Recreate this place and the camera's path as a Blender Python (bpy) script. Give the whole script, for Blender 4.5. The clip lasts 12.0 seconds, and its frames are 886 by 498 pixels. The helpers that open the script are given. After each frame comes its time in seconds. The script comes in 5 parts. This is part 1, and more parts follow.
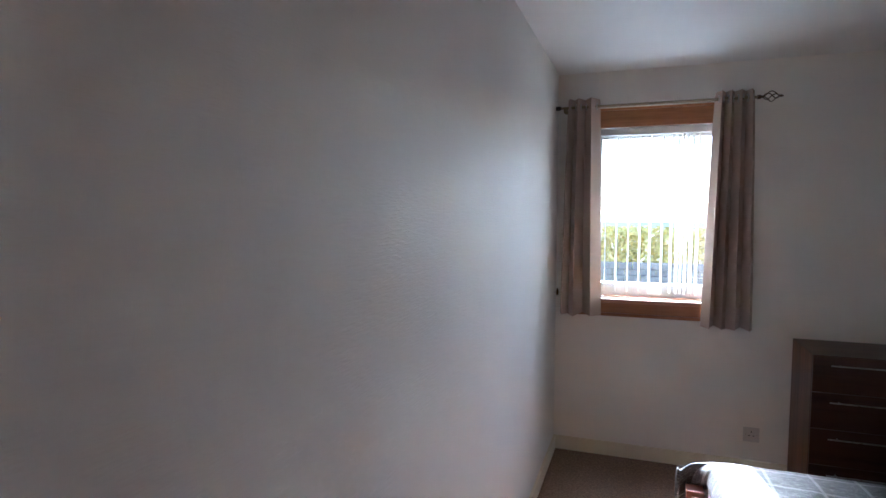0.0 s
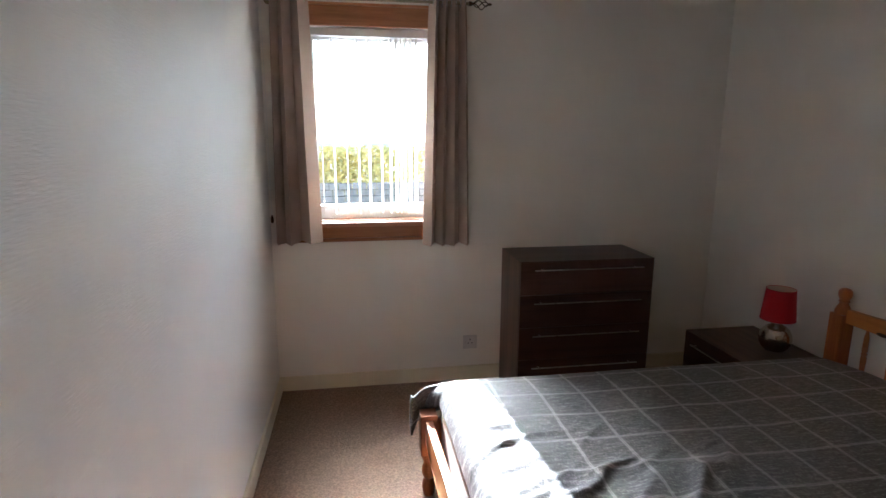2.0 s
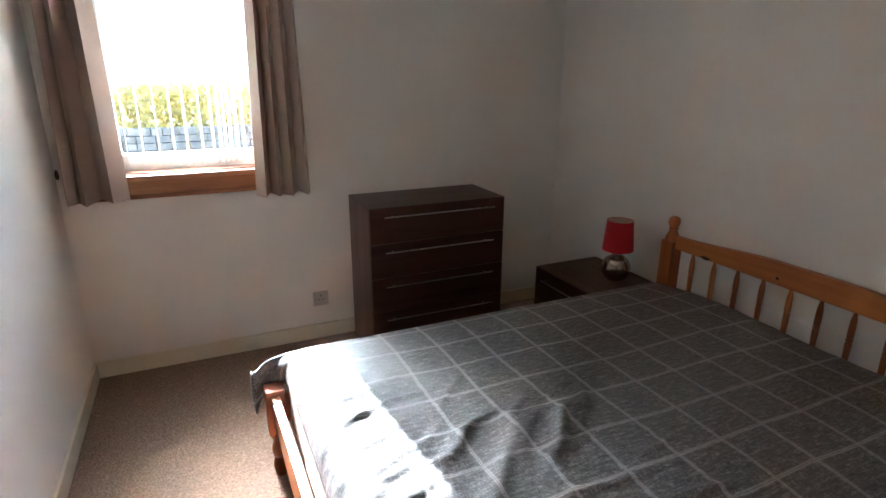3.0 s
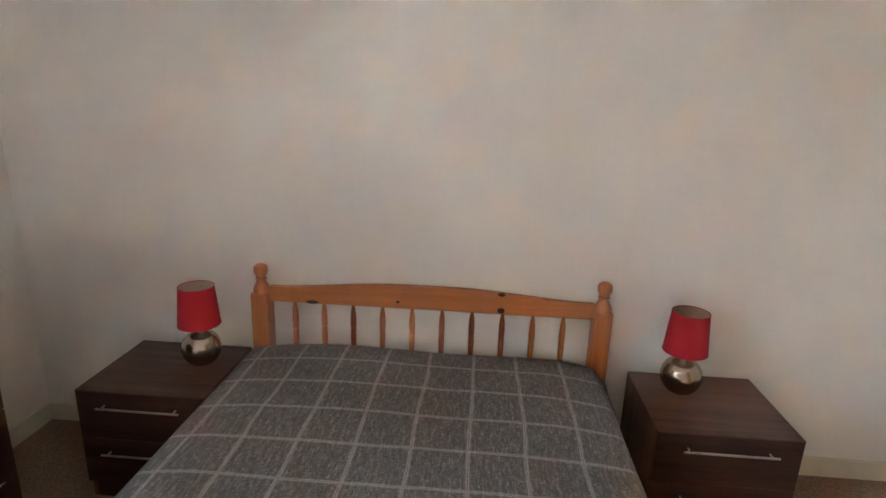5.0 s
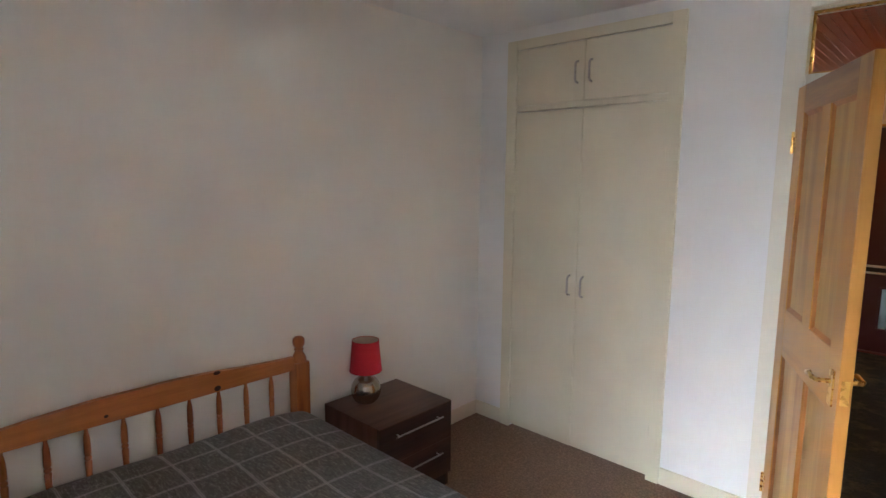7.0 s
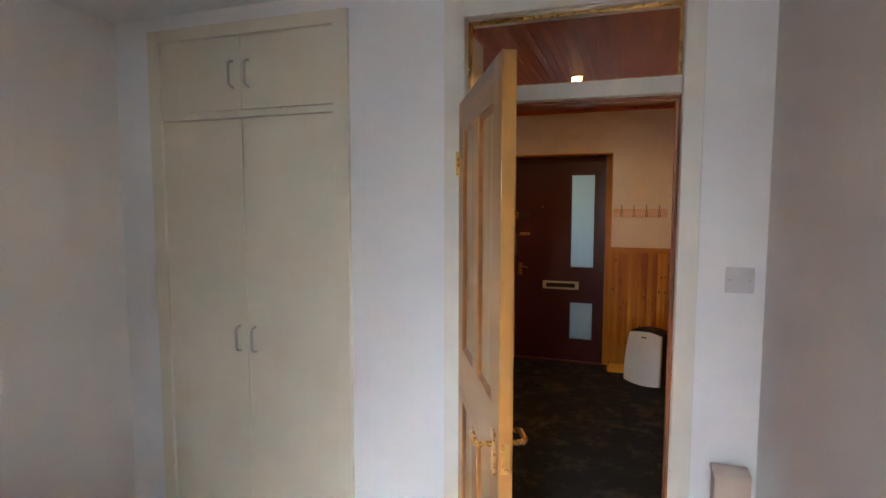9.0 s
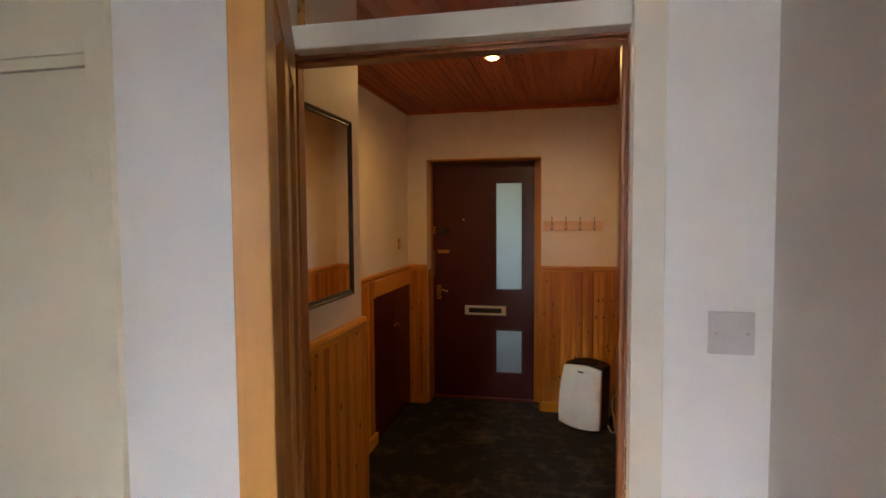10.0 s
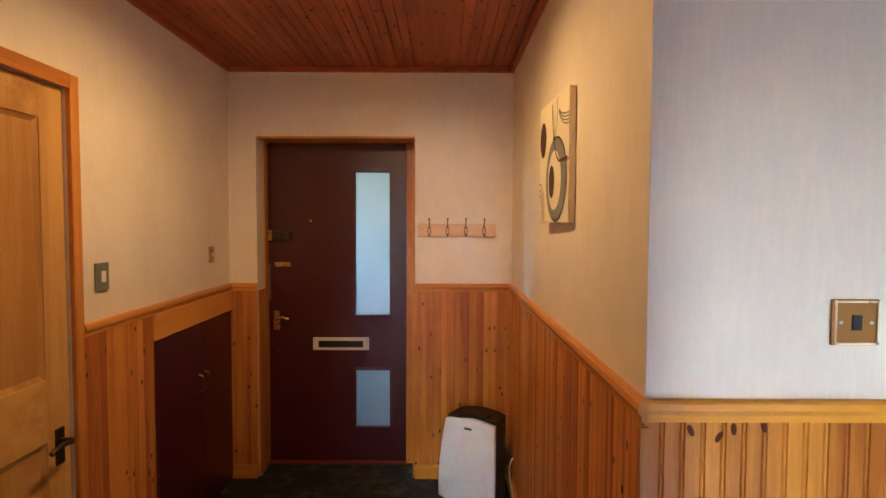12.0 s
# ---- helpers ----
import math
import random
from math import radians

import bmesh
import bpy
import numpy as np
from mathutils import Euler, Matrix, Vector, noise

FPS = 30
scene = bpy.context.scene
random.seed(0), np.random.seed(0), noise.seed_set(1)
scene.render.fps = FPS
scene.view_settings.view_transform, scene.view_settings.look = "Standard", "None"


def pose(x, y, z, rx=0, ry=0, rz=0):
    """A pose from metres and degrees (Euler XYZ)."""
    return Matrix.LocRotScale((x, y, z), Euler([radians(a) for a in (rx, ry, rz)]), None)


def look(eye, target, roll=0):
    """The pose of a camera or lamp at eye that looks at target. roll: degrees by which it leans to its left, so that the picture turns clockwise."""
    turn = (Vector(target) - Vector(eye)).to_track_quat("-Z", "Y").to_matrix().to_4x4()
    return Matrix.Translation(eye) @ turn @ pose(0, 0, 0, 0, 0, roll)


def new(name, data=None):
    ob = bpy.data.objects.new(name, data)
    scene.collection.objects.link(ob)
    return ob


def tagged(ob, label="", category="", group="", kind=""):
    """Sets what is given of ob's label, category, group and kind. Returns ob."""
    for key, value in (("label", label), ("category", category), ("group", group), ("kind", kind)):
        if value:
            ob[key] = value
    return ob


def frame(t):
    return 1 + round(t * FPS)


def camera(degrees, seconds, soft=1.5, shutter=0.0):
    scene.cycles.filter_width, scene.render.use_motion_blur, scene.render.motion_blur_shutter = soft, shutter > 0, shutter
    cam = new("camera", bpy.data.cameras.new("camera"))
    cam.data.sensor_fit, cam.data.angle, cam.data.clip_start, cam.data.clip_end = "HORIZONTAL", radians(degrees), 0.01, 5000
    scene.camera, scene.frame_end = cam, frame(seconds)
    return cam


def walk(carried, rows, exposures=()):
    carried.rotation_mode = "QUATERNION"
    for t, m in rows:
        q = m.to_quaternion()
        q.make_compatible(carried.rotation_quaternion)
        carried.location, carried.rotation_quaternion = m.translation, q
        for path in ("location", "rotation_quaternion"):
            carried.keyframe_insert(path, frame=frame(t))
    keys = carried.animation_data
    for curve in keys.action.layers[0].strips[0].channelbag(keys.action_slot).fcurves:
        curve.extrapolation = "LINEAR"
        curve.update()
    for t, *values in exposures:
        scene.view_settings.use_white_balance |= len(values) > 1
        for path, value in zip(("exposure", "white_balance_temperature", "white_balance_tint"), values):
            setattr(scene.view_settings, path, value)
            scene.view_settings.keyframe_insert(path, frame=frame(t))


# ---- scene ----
cam = camera(77.4, 12.0)
PATH = [
    (0, (0.501, 0.194, 1.587), (-0.155, 2.079, 1.453), 0.1),
    (0.5, (0.522, 0.386, 1.581), (0.086, 2.331, 1.42), 0.2),
    (1, (0.471, 0.506, 1.595), (0.324, 2.49, 1.387), 0.3),
    (1.5, (0.498, 0.585, 1.566), (0.575, 2.562, 1.276), 0.3),
    (2, (0.485, 0.625, 1.541), (0.799, 2.558, 1.135), 0.2),
    (2.5, (0.486, 0.709, 1.522), (1.04, 2.56, 1.003), 0.3),
    (2.7, (0.529, 0.746, 1.517), (1.163, 2.557, 0.956), 0.3),
    (4.5, (0.685, 1.648, 1.521), (2.449, 2.349, 0.889), 1.6),
    (5, (0.635, 1.902, 1.54), (2.556, 2.032, 0.999), 1.9),
    (5.5, (0.661, 2.207, 1.562), (2.558, 1.758, 1.114), 1.6),
    (6, (0.626, 2.452, 1.55), (2.384, 1.552, 1.233), 1.3),
    (6.5, (0.519, 2.642, 1.592), (2.097, 1.449, 1.295), 0.6),
    (7, (0.493, 2.793, 1.615), (1.853, 1.352, 1.347), 0.5),
    (7.5, (0.505, 2.85, 1.587), (1.644, 1.221, 1.361), 0.3),
    (7.7, (0.505, 2.82, 1.584), (1.56, 1.135, 1.363), 0.3),
    (9.3, (0.408, 1.862, 1.613), (0.967, -0.053, 1.463), -0.1),
    (9.5, (0.407, 1.705, 1.593), (0.913, -0.226, 1.457), -0.2),
    (10, (0.398, 1.231, 1.59), (0.831, -0.718, 1.477), -0.4),
    (10.5, (0.421, 0.821, 1.579), (0.818, -1.136, 1.477), -0.2),
    (11, (0.422, 0.52, 1.574), (0.734, -1.454, 1.483), 0.0),
    (11.5, (0.395, 0.298, 1.574), (0.586, -1.691, 1.488), 0.0),
    (12, (0.431, 0.066, 1.557), (0.426, -1.932, 1.466), 0.2),
]
walk(cam, [(t, look(eye, target, roll)) for t, eye, target, roll in PATH],
     [(0, 3.1, 4870, 10), (0.5, 2.9, 5150, 10), (1.0, 2.95, 5150, 10), (2.0, 3.2, 5400, 9), (2.5, 3.25, 5350, 8), (4.5, 4.87, 5400, 7), (5.5, 4.38, 5350, 7), (6.5, 4.05, 5380, 9), (7.5, 3.84, 5350, 9),
      (9.5, 3.75, 5250, 10), (10.0, 3.92, 5500, 10), (10.5, 4.84, 5350, 10), (11.5, 4.95, 4900, 10), (12, 4.93, 4700, 12)])

# ---- light ----
world = bpy.data.worlds.new("world")
scene.world = world
world.use_nodes = True
wn = world.node_tree.nodes
sky = wn.new("ShaderNodeTexSky")
sky.sky_type = "NISHITA"
sky.sun_disc = False
sky.sun_elevation = radians(31)
sky.sun_rotation = radians(-5)
sky.air_density, sky.dust_density = 1.0, 0.7
wn["Background"].inputs["Strength"].default_value = 0.15
world.node_tree.links.new(sky.outputs["Color"], wn["Background"].inputs["Color"])

sun = new("sun", bpy.data.lights.new("sun", "SUN"))
sun.data.energy, sun.data.angle, sun.data.color = 4.6, radians(0.5), (1.0, 0.96, 0.90)
sun.matrix_world = look((0, 0, 0), (0.09, -1.0, -0.6))


def lamp(name, kind, place, watts, colour, size=0.03, target=None, cone=None):
    data = bpy.data.lights.new(name, kind)
    data.energy, data.color = watts, colour
    if kind != "AREA":
        data.shadow_soft_size = size
    else:
        data.size = size
    if cone:
        data.spot_size, data.spot_blend = radians(cone), 0.6
    ob = new(name, data)
    ob.matrix_world = look(place, target) if target else pose(*place)
    return ob


def portal(place, target, w, h):
    """Guides the sky's light through a window opening."""
    data = bpy.data.lights.new("window_portal", "AREA")
    data.shape, data.size, data.size_y = "RECTANGLE", w, h
    data.cycles.is_portal = True
    new("window_portal", data).matrix_world = look(place, target)


portal((0.615, 4.16, 1.58), (0.615, 3.0, 1.58), 0.9, 1.15)
portal((-0.94, 2.72, 1.475), (-0.94, 1.0, 1.475), 0.52, 1.05)
portal((2.72, -4.9, 1.65), (1.0, -4.9, 1.65), 0.92, 0.92)

WARM = (1.0, 0.53, 0.15)
lamp("hall_spot_light", "SPOT", (0.786, -1.765, 2.415), 1.5, WARM, 0.03, (0.786, -1.765, 0), 176)
# weak lamp added to warm the pendant's lining, which daylight brightens
lamp("pendant_lining_fill", "POINT", (1.372, 2.145, 2.095), 0.04, (1.0, 0.6, 0.2), 0.025)

# ---- materials ----


def lin(*rgb):
    """Linear colour from 0..255 values."""
    return tuple((c / 255 / 12.92) if c / 255 < 0.04045 else ((c / 255 + 0.055) / 1.055) ** 2.4 for c in rgb) + (1.0,)


class Mat:
    def __init__(self, name, rough=0.6, metal=0.0):
        self.m = bpy.data.materials.new(name)
        self.m.use_nodes = True
        self.n, self.l = self.m.node_tree.nodes, self.m.node_tree.links
        self.b = self.n["Principled BSDF"]
        self.b.inputs["Roughness"].default_value = rough
        self.b.inputs["Metallic"].default_value = metal

    def node(self, kind, **inputs):
        nd = self.n.new(kind)
        for k, v in inputs.items():
            self.put(nd, k.replace("_", " "), v)
        return nd

    def put(self, nd, key, v):
        sock = nd.inputs[int(key)] if key.isdigit() else nd.inputs[key]
        if isinstance(v, bpy.types.NodeSocket):
            self.l.new(v, sock)
        else:
            sock.default_value = v

    def math(self, op, a, b=0.0, c=0.0, clamp=False):
        nd = self.n.new("ShaderNodeMath")
        nd.operation, nd.use_clamp = op, clamp
        for i, v in enumerate((a, b, c)):
            self.put(nd, str(i), v)
        return nd.outputs[0]

    def coords(self, scale=(1, 1, 1), random_shift=0.0):
        tc = self.n.new("ShaderNodeTexCoord").outputs["Object"]
        mp = self.node("ShaderNodeMapping", Vector=tc)
        mp.inputs["Scale"].default_value = scale
        if random_shift:
            info = self.n.new("ShaderNodeObjectInfo")
            k = self.math("MULTIPLY", info.outputs["Random"], random_shift)
            cb = self.node("ShaderNodeCombineXYZ", X=k, Y=k, Z=k)
            self.l.new(cb.outputs[0], mp.inputs["Location"])
        return mp.outputs[0]

    def noise(self, vec, scale, detail=3.0, rough=0.55):
        nd = self.node("ShaderNodeTexNoise", Vector=vec, Scale=scale, Detail=detail, Roughness=rough)
        return nd.outputs["Fac"]

    def ramp(self, fac, stops):
        nd = self.n.new("ShaderNodeValToRGB")
        self.l.new(fac, nd.inputs[0])
        el = nd.color_ramp.elements
        while len(el) < len(stops):
            el.new(0.5)
        for e, (p, c) in zip(el, stops):
            e.position, e.color = p, c
        return nd.outputs[0]

    def mix(self, fac, a, b, mode="MIX"):
        nd = self.n.new("ShaderNodeMixRGB")
        nd.blend_type = mode
        for k, v in (("0", fac), ("1", a), ("2", b)):
            self.put(nd, k, v)
        return nd.outputs[0]

    def let_through(self, share, rgb):
        """Thin cloth: part of the light passes and spreads."""
        tr = self.node("ShaderNodeBsdfTranslucent", Color=lin(*rgb))
        mx = self.node("ShaderNodeMixShader", Fac=share)
        self.l.new(self.b.outputs[0], mx.inputs[1])
        self.l.new(tr.outputs[0], mx.inputs[2])
        self.l.new(mx.outputs[0], self.n["Material Output"].inputs["Surface"])
        return self

    def color(self, v):
        self.put(self.b, "Base Color", v)
        return self

    def bump(self, height, strength=0.2, distance=0.002):
        nd = self.node("ShaderNodeBump", Strength=strength, Distance=distance, Height=height)
        self.l.new(nd.outputs[0], self.b.inputs["Normal"])
        return self


def paint(name, rgb, rough=0.6, grain=180.0, relief=0.15, depth=0.001, vary=0.05, patch=1.6, stretch=(1, 1, 1), paper=0.0):
    """Painted or papered surface: faint patches of tone and a fine relief."""
    m = Mat(name, rough)
    c = lin(*rgb)
    big = m.noise(m.coords(), patch, 4)
    lo, hi = tuple(v * (1 - vary) for v in c[:3]) + (1,), tuple(min(1, v * (1 + vary)) for v in c[:3]) + (1,)
    tone = m.ramp(big, [(0.3, lo), (0.7, hi)])
    if stretch[2] < 0.3:
        streak = m.noise(m.coords(stretch), grain * 1.6, 4, 0.7)
        tone = m.mix(m.math("MULTIPLY", m.math("SUBTRACT", streak, 0.42, clamp=True), 1.6, clamp=True), tone, tuple(min(1, v * 1.12) for v in c[:3]) + (1,))
    m.color(tone)
    fine = m.noise(m.coords(stretch), grain, 3)
    if paper:
        sep = m.node("ShaderNodeSeparateXYZ", Vector=m.coords())
        run = m.math("PINGPONG", m.math("ADD", sep.outputs[0], m.math("ADD", sep.outputs[1], 0.11)), 0.265)
        seam = m.math("SUBTRACT", 1.0, m.math("MULTIPLY", run, 350.0), clamp=True)
        cell = m.node("ShaderNodeTexVoronoi", Vector=m.coords((1, 1, 1.7)), Scale=paper).outputs["Distance"]
        fine = m.math("SUBTRACT", m.math("ADD", fine, m.math("MULTIPLY", cell, 0.9)), m.math("MULTIPLY", seam, 0.5))
    m.bump(fine, relief, depth)
    rr = m.math("MULTIPLY_ADD", m.noise(m.coords(), patch * 5, 3), 0.16, rough - 0.08)
    m.put(m.b, "Roughness", rr)
    return m.m


def wood(name, dark, light, grain="z", rough=0.45, tight=30.0, knots=0.0, shift=9.0, coat=0.0):
    """Timber with long figure along one axis, rays of finer grain and knots."""
    m = Mat(name, rough)
    long = {"x": (0.06, 1, 1), "y": (1, 0.06, 1), "z": (1, 1, 0.06)}[grain]
    v = m.coords(long, shift)
    warp = m.noise(v, tight * 0.35, 2)
    bands = m.noise(v, tight, 5, 0.65)
    fine = m.noise(v, tight * 7, 2)
    f = m.math("ADD", m.math("MULTIPLY", bands, 0.46), m.math("ADD", m.math("MULTIPLY", warp, 0.44), m.math("MULTIPLY", fine, 0.12)))
    info = m.n.new("ShaderNodeObjectInfo")
    f = m.math("ADD", f, m.math("MULTIPLY_ADD", info.outputs["Random"], 0.22, -0.11))
    c = m.ramp(f, [(0.38, lin(*dark)), (0.62, lin(*light))])
    if knots:
        sep = m.node("ShaderNodeSeparateXYZ", Vector=m.coords((1, 1, 1), shift))
        across, along = {"x": (2, 0), "y": (0, 1), "z": (0, 2)}[grain]
        flat = m.node("ShaderNodeCombineXYZ", X=sep.outputs[across], Y=m.math("MULTIPLY", sep.outputs[along], 0.55))
        vo = m.n.new("ShaderNodeTexVoronoi")
        vo.voronoi_dimensions = "2D"
        m.put(vo, "Vector", flat.outputs[0])
        m.put(vo, "Scale", knots)
        size = m.math("MULTIPLY_ADD", m.noise(v, 3.0, 1), 16.0, 8.0)
        k = m.math("SUBTRACT", 1.0, m.math("MULTIPLY", vo.outputs["Distance"], size), clamp=True)
        c = m.mix(m.math("MULTIPLY", k, 3.2, clamp=True), c, tuple(x * 0.16 for x in lin(*dark)[:3]) + (1,))
    m.color(c)
    m.bump(f, 0.12, 0.001)
    m.b.inputs["Coat Weight"].default_value = coat
    m.b.inputs["Coat Roughness"].default_value = 0.25
    return m.m


def metal(name, rgb, rough=0.3):
    m = Mat(name, rough, 1.0)
    m.color(lin(*rgb))
    m.put(m.b, "Roughness", m.math("MULTIPLY_ADD", m.noise(m.coords(), 60, 3), 0.2, rough - 0.1))
    return m.m


def plain(name, rgb, rough=0.5):
    m = Mat(name, rough)
    c = lin(*rgb)
    m.color(m.ramp(m.noise(m.coords(), 25, 3), [(0.3, tuple(v * 0.93 for v in c[:3]) + (1,)), (0.7, c)]))
    return m.m


def glass(name, rgb=(255, 255, 255), rough=0.0):
    m = Mat(name, rough)
    m.color(lin(*rgb))
    m.b.inputs["Transmission Weight"].default_value = 1.0
    m.b.inputs["IOR"].default_value = 1.45
    return m.m


def glow(name, rgb, strength):
    m = Mat(name)
    m.b.inputs["Emission Color"].default_value = lin(*rgb)
    m.b.inputs["Emission Strength"].default_value = strength
    return m.m


M_WALL = paint("bedroom_wallpaper", (239, 235, 227), 0.62, 230, 0.35, 0.0012, 0.03, 1.2, (1, 1, 0.6), 90.0)
M_WALL_W = paint("embossed_white_wallpaper", (228, 226, 221), 0.6, 200, 0.6, 0.0022, 0.03, 1.2, (1, 0.14, 1.0))
M_WALL_S = paint("white_wall_paint", (236, 235, 232), 0.5, 160, 0.2, 0.001, 0.025, 1.2)
M_CEIL = paint("ceiling_paint", (235, 235, 232), 0.55, 90, 0.12, 0.001, 0.03)
M_CREAM = paint("cream_gloss_paint", (224, 216, 192), 0.38, 40, 0.12, 0.001, 0.04, 3)
M_TRIM = paint("ivory_gloss_paint", (226, 221, 206), 0.32, 50, 0.1, 0.001, 0.04, 3)
M_PINE = wood("honey_pine", (142, 92, 31), (184, 129, 53), "z", 0.38, 26, 0, coat=0.3)
M_PINE_X = wood("honey_pine_cross", (142, 92, 31), (184, 129, 53), "x", 0.38, 26, 0, coat=0.3)
# door panels paler and greyer than the stiles, mouldings darker
M_PINE_PANEL = wood("pale_pine_panel", (148, 104, 50), (188, 143, 80), "z", 0.42, 22, 0)
M_PINE_EDGE = wood("dark_pine_moulding", (128, 76, 25), (172, 109, 43), "z", 0.38, 26, 0)
M_BEDPINE = wood("orange_pine", (144, 74, 30), (188, 112, 52), "z", 0.36, 26, 0, coat=0.3)
M_BEDPINE_H = wood("orange_pine_rail", (146, 78, 32), (192, 118, 56), "y", 0.36, 26, 0, coat=0.3)
M_BEDPINE_X = wood("orange_pine_side", (138, 68, 28), (182, 106, 50), "x", 0.36, 26, 0, coat=0.3)
M_BOARD = wood("varnished_pine_board", (164, 92, 8), (216, 142, 26), "z", 0.4, 24, 9.0, 30)
M_RAIL_X = wood("varnished_rail_x", (178, 110, 8), (218, 148, 22), "x", 0.42, 22, 0, coat=0.1)
M_RAIL_Y = wood("varnished_rail_y", (178, 110, 8), (218, 148, 22), "y", 0.42, 22, 0, coat=0.1)
M_RAIL_Z = wood("varnished_rail_z", (174, 106, 8), (214, 144, 22), "z", 0.42, 22, 0, coat=0.1)
M_CLAD = wood("red_pine_cladding", (126, 56, 20), (180, 94, 38), "y", 0.45, 22, 8.0, 30, coat=0.1)
M_CLAD.node_tree.nodes["Principled BSDF"].inputs["Specular IOR Level"].default_value = 0.15
M_PALEPINE = wood("pale_yellow_pine", (172, 120, 36), (210, 162, 68), "z", 0.42, 18, 0)
M_PALEPINE_H = wood("pale_yellow_pine_rail", (172, 120, 36), (210, 162, 68), "y", 0.42, 18, 0)
M_SILL = wood("window_oak_x", (140, 88, 52), (190, 130, 84), "x", 0.4, 22, 0)
M_HALL = paint("cream_vinyl_wallpaper", (235, 220, 194), 0.5, 40, 0.35, 0.0015, 0.06, 3, (1, 1, 0.14))
# one walnut, window light painted in: lighter top and sides, shaded fronts
M_BROWN_LIT_TOP = wood("walnut_lit_top", (62, 42, 34), (104, 75, 61), "x", 0.3, 24, 0)
M_BROWN_SHADED_X = wood("walnut_shaded_x", (36, 24, 20), (74, 51, 42), "x", 0.36, 24, 0)
M_BROWN_LIT_Z = wood("walnut_lit_z", (66, 44, 35), (110, 77, 62), "z", 0.36, 24, 0)
for varnished in (M_BOARD, M_RAIL_X, M_RAIL_Y, M_RAIL_Z, M_BROWN_LIT_TOP, M_BROWN_SHADED_X, M_BROWN_LIT_Z):
    varnished.node_tree.nodes["Principled BSDF"].inputs["Specular IOR Level"].default_value = 0.25
M_MAROON = paint("maroon_gloss_paint", (70, 18, 23), 0.32, 6, 0.02, 0.001, 0.06, 2)
M_STEEL = metal("brushed_steel", (190, 184, 176), 0.3)
M_BRASS = metal("brass", (206, 164, 92), 0.28)
M_DARKMETAL = metal("dark_bronze", (84, 70, 58), 0.4)
M_WHITE = plain("white_plastic", (232, 228, 222), 0.35)
M_SWITCH = plain("grey_white_plastic", (206, 203, 200), 0.35)
M_BLACK = plain("black_plastic", (22, 22, 24), 0.4)
M_UPVC = plain("white_window_frame", (236, 236, 234), 0.3)
M_GLASS = glass("clear_glass")
M_FROST = glass("frosted_glass", (238, 240, 234), 0.35)


def carpet(name, dark, light, patchy=0.0, tint=(40, 36, 24)):
    m = Mat(name, 0.95)
    v = m.coords()
    tuft = m.node("ShaderNodeTexVoronoi", Vector=v, Scale=110.0).outputs["Distance"]
    fine = m.noise(v, 60, 4, 0.7)
    c = m.ramp(m.math("ADD", m.math("MULTIPLY", fine, 0.7), m.math("MULTIPLY", tuft, 0.45)), [(0.25, lin(*dark)), (0.8, lin(*light))])
    big = m.noise(v, 2.2, 4)
    c = m.mix(m.math("MULTIPLY", big, 0.25), c, lin(*dark))
    if patchy:
        blot = m.math("MULTIPLY", m.math("SUBTRACT", m.noise(v, 7, 6, 0.72), 0.5), 5.0, clamp=True)
        c = m.mix(m.math("MULTIPLY", blot, patchy), c, lin(*tint))
    m.color(c)
    m.bump(m.math("ADD", tuft, fine), 0.7, 0.004)
    return m.m


M_CARPET = carpet("beige_loop_carpet", (98, 78, 62), (158, 130, 106))
M_HCARPET = carpet("dark_mottled_carpet", (9, 12, 12), (26, 29, 28), 0.9, (84, 70, 52))

# ---- builders ----


def cube(bm, x0, x1, y0, y1, z0, z1):
    v = [bm.verts.new((x, y, z)) for z in (z0, z1) for y in (y0, y1) for x in (x0, x1)]
    for f in ((0, 2, 3, 1), (4, 5, 7, 6), (0, 1, 5, 4), (2, 6, 7, 3), (0, 4, 6, 2), (1, 3, 7, 5)):
        bm.faces.new([v[i] for i in f])
    return v


def lathe(bm, profile, at=(0, 0, 0), axis="z", seg=24):
    """Turned solid: profile of (radius, height)."""
    rings = []
    for r, h in profile:
        ring = []
        for i in range(seg):
            a = 2 * math.pi * i / seg
            p = (r * math.cos(a), r * math.sin(a), h)
            if axis == "y":
                p = (p[0], p[2], p[1])
            elif axis == "x":
                p = (p[2], p[0], p[1])
            ring.append(bm.verts.new([p[k] + at[k] for k in range(3)]))
        rings.append(ring)
    for a, b in zip(rings, rings[1:]):
        for i in range(seg):
            bm.faces.new((a[i], a[(i + 1) % seg], b[(i + 1) % seg], b[i]))
    for ring in (rings[0], rings[-1]):
        if (ring[0].co - ring[seg // 2].co).length > 1e-5:
            bm.faces.new(ring)
    bmesh.ops.recalc_face_normals(bm, faces=bm.faces[:])


def tube(bm, points, r, seg=10):
    """Round bar along points."""
    pts = [Vector(p) for p in points]
    rings = []
    for i, p in enumerate(pts):
        d = (pts[min(i + 1, len(pts) - 1)] - pts[max(i - 1, 0)]).normalized()
        side = d.cross(Vector((0.31, 0.17, 0.93)) if abs(d.z) < 0.95 else Vector((1, 0, 0))).normalized()
        up = side.cross(d)
        rings.append([bm.verts.new(p + r * (math.cos(2 * math.pi * k / seg) * side + math.sin(2 * math.pi * k / seg) * up)) for k in range(seg)])
    for a, b in zip(rings, rings[1:]):
        for i in range(seg):
            bm.faces.new((a[i], a[(i + 1) % seg], b[(i + 1) % seg], b[i]))
    bm.faces.new(rings[0]), bm.faces.new(rings[-1])
    bmesh.ops.recalc_face_normals(bm, faces=bm.faces[:])


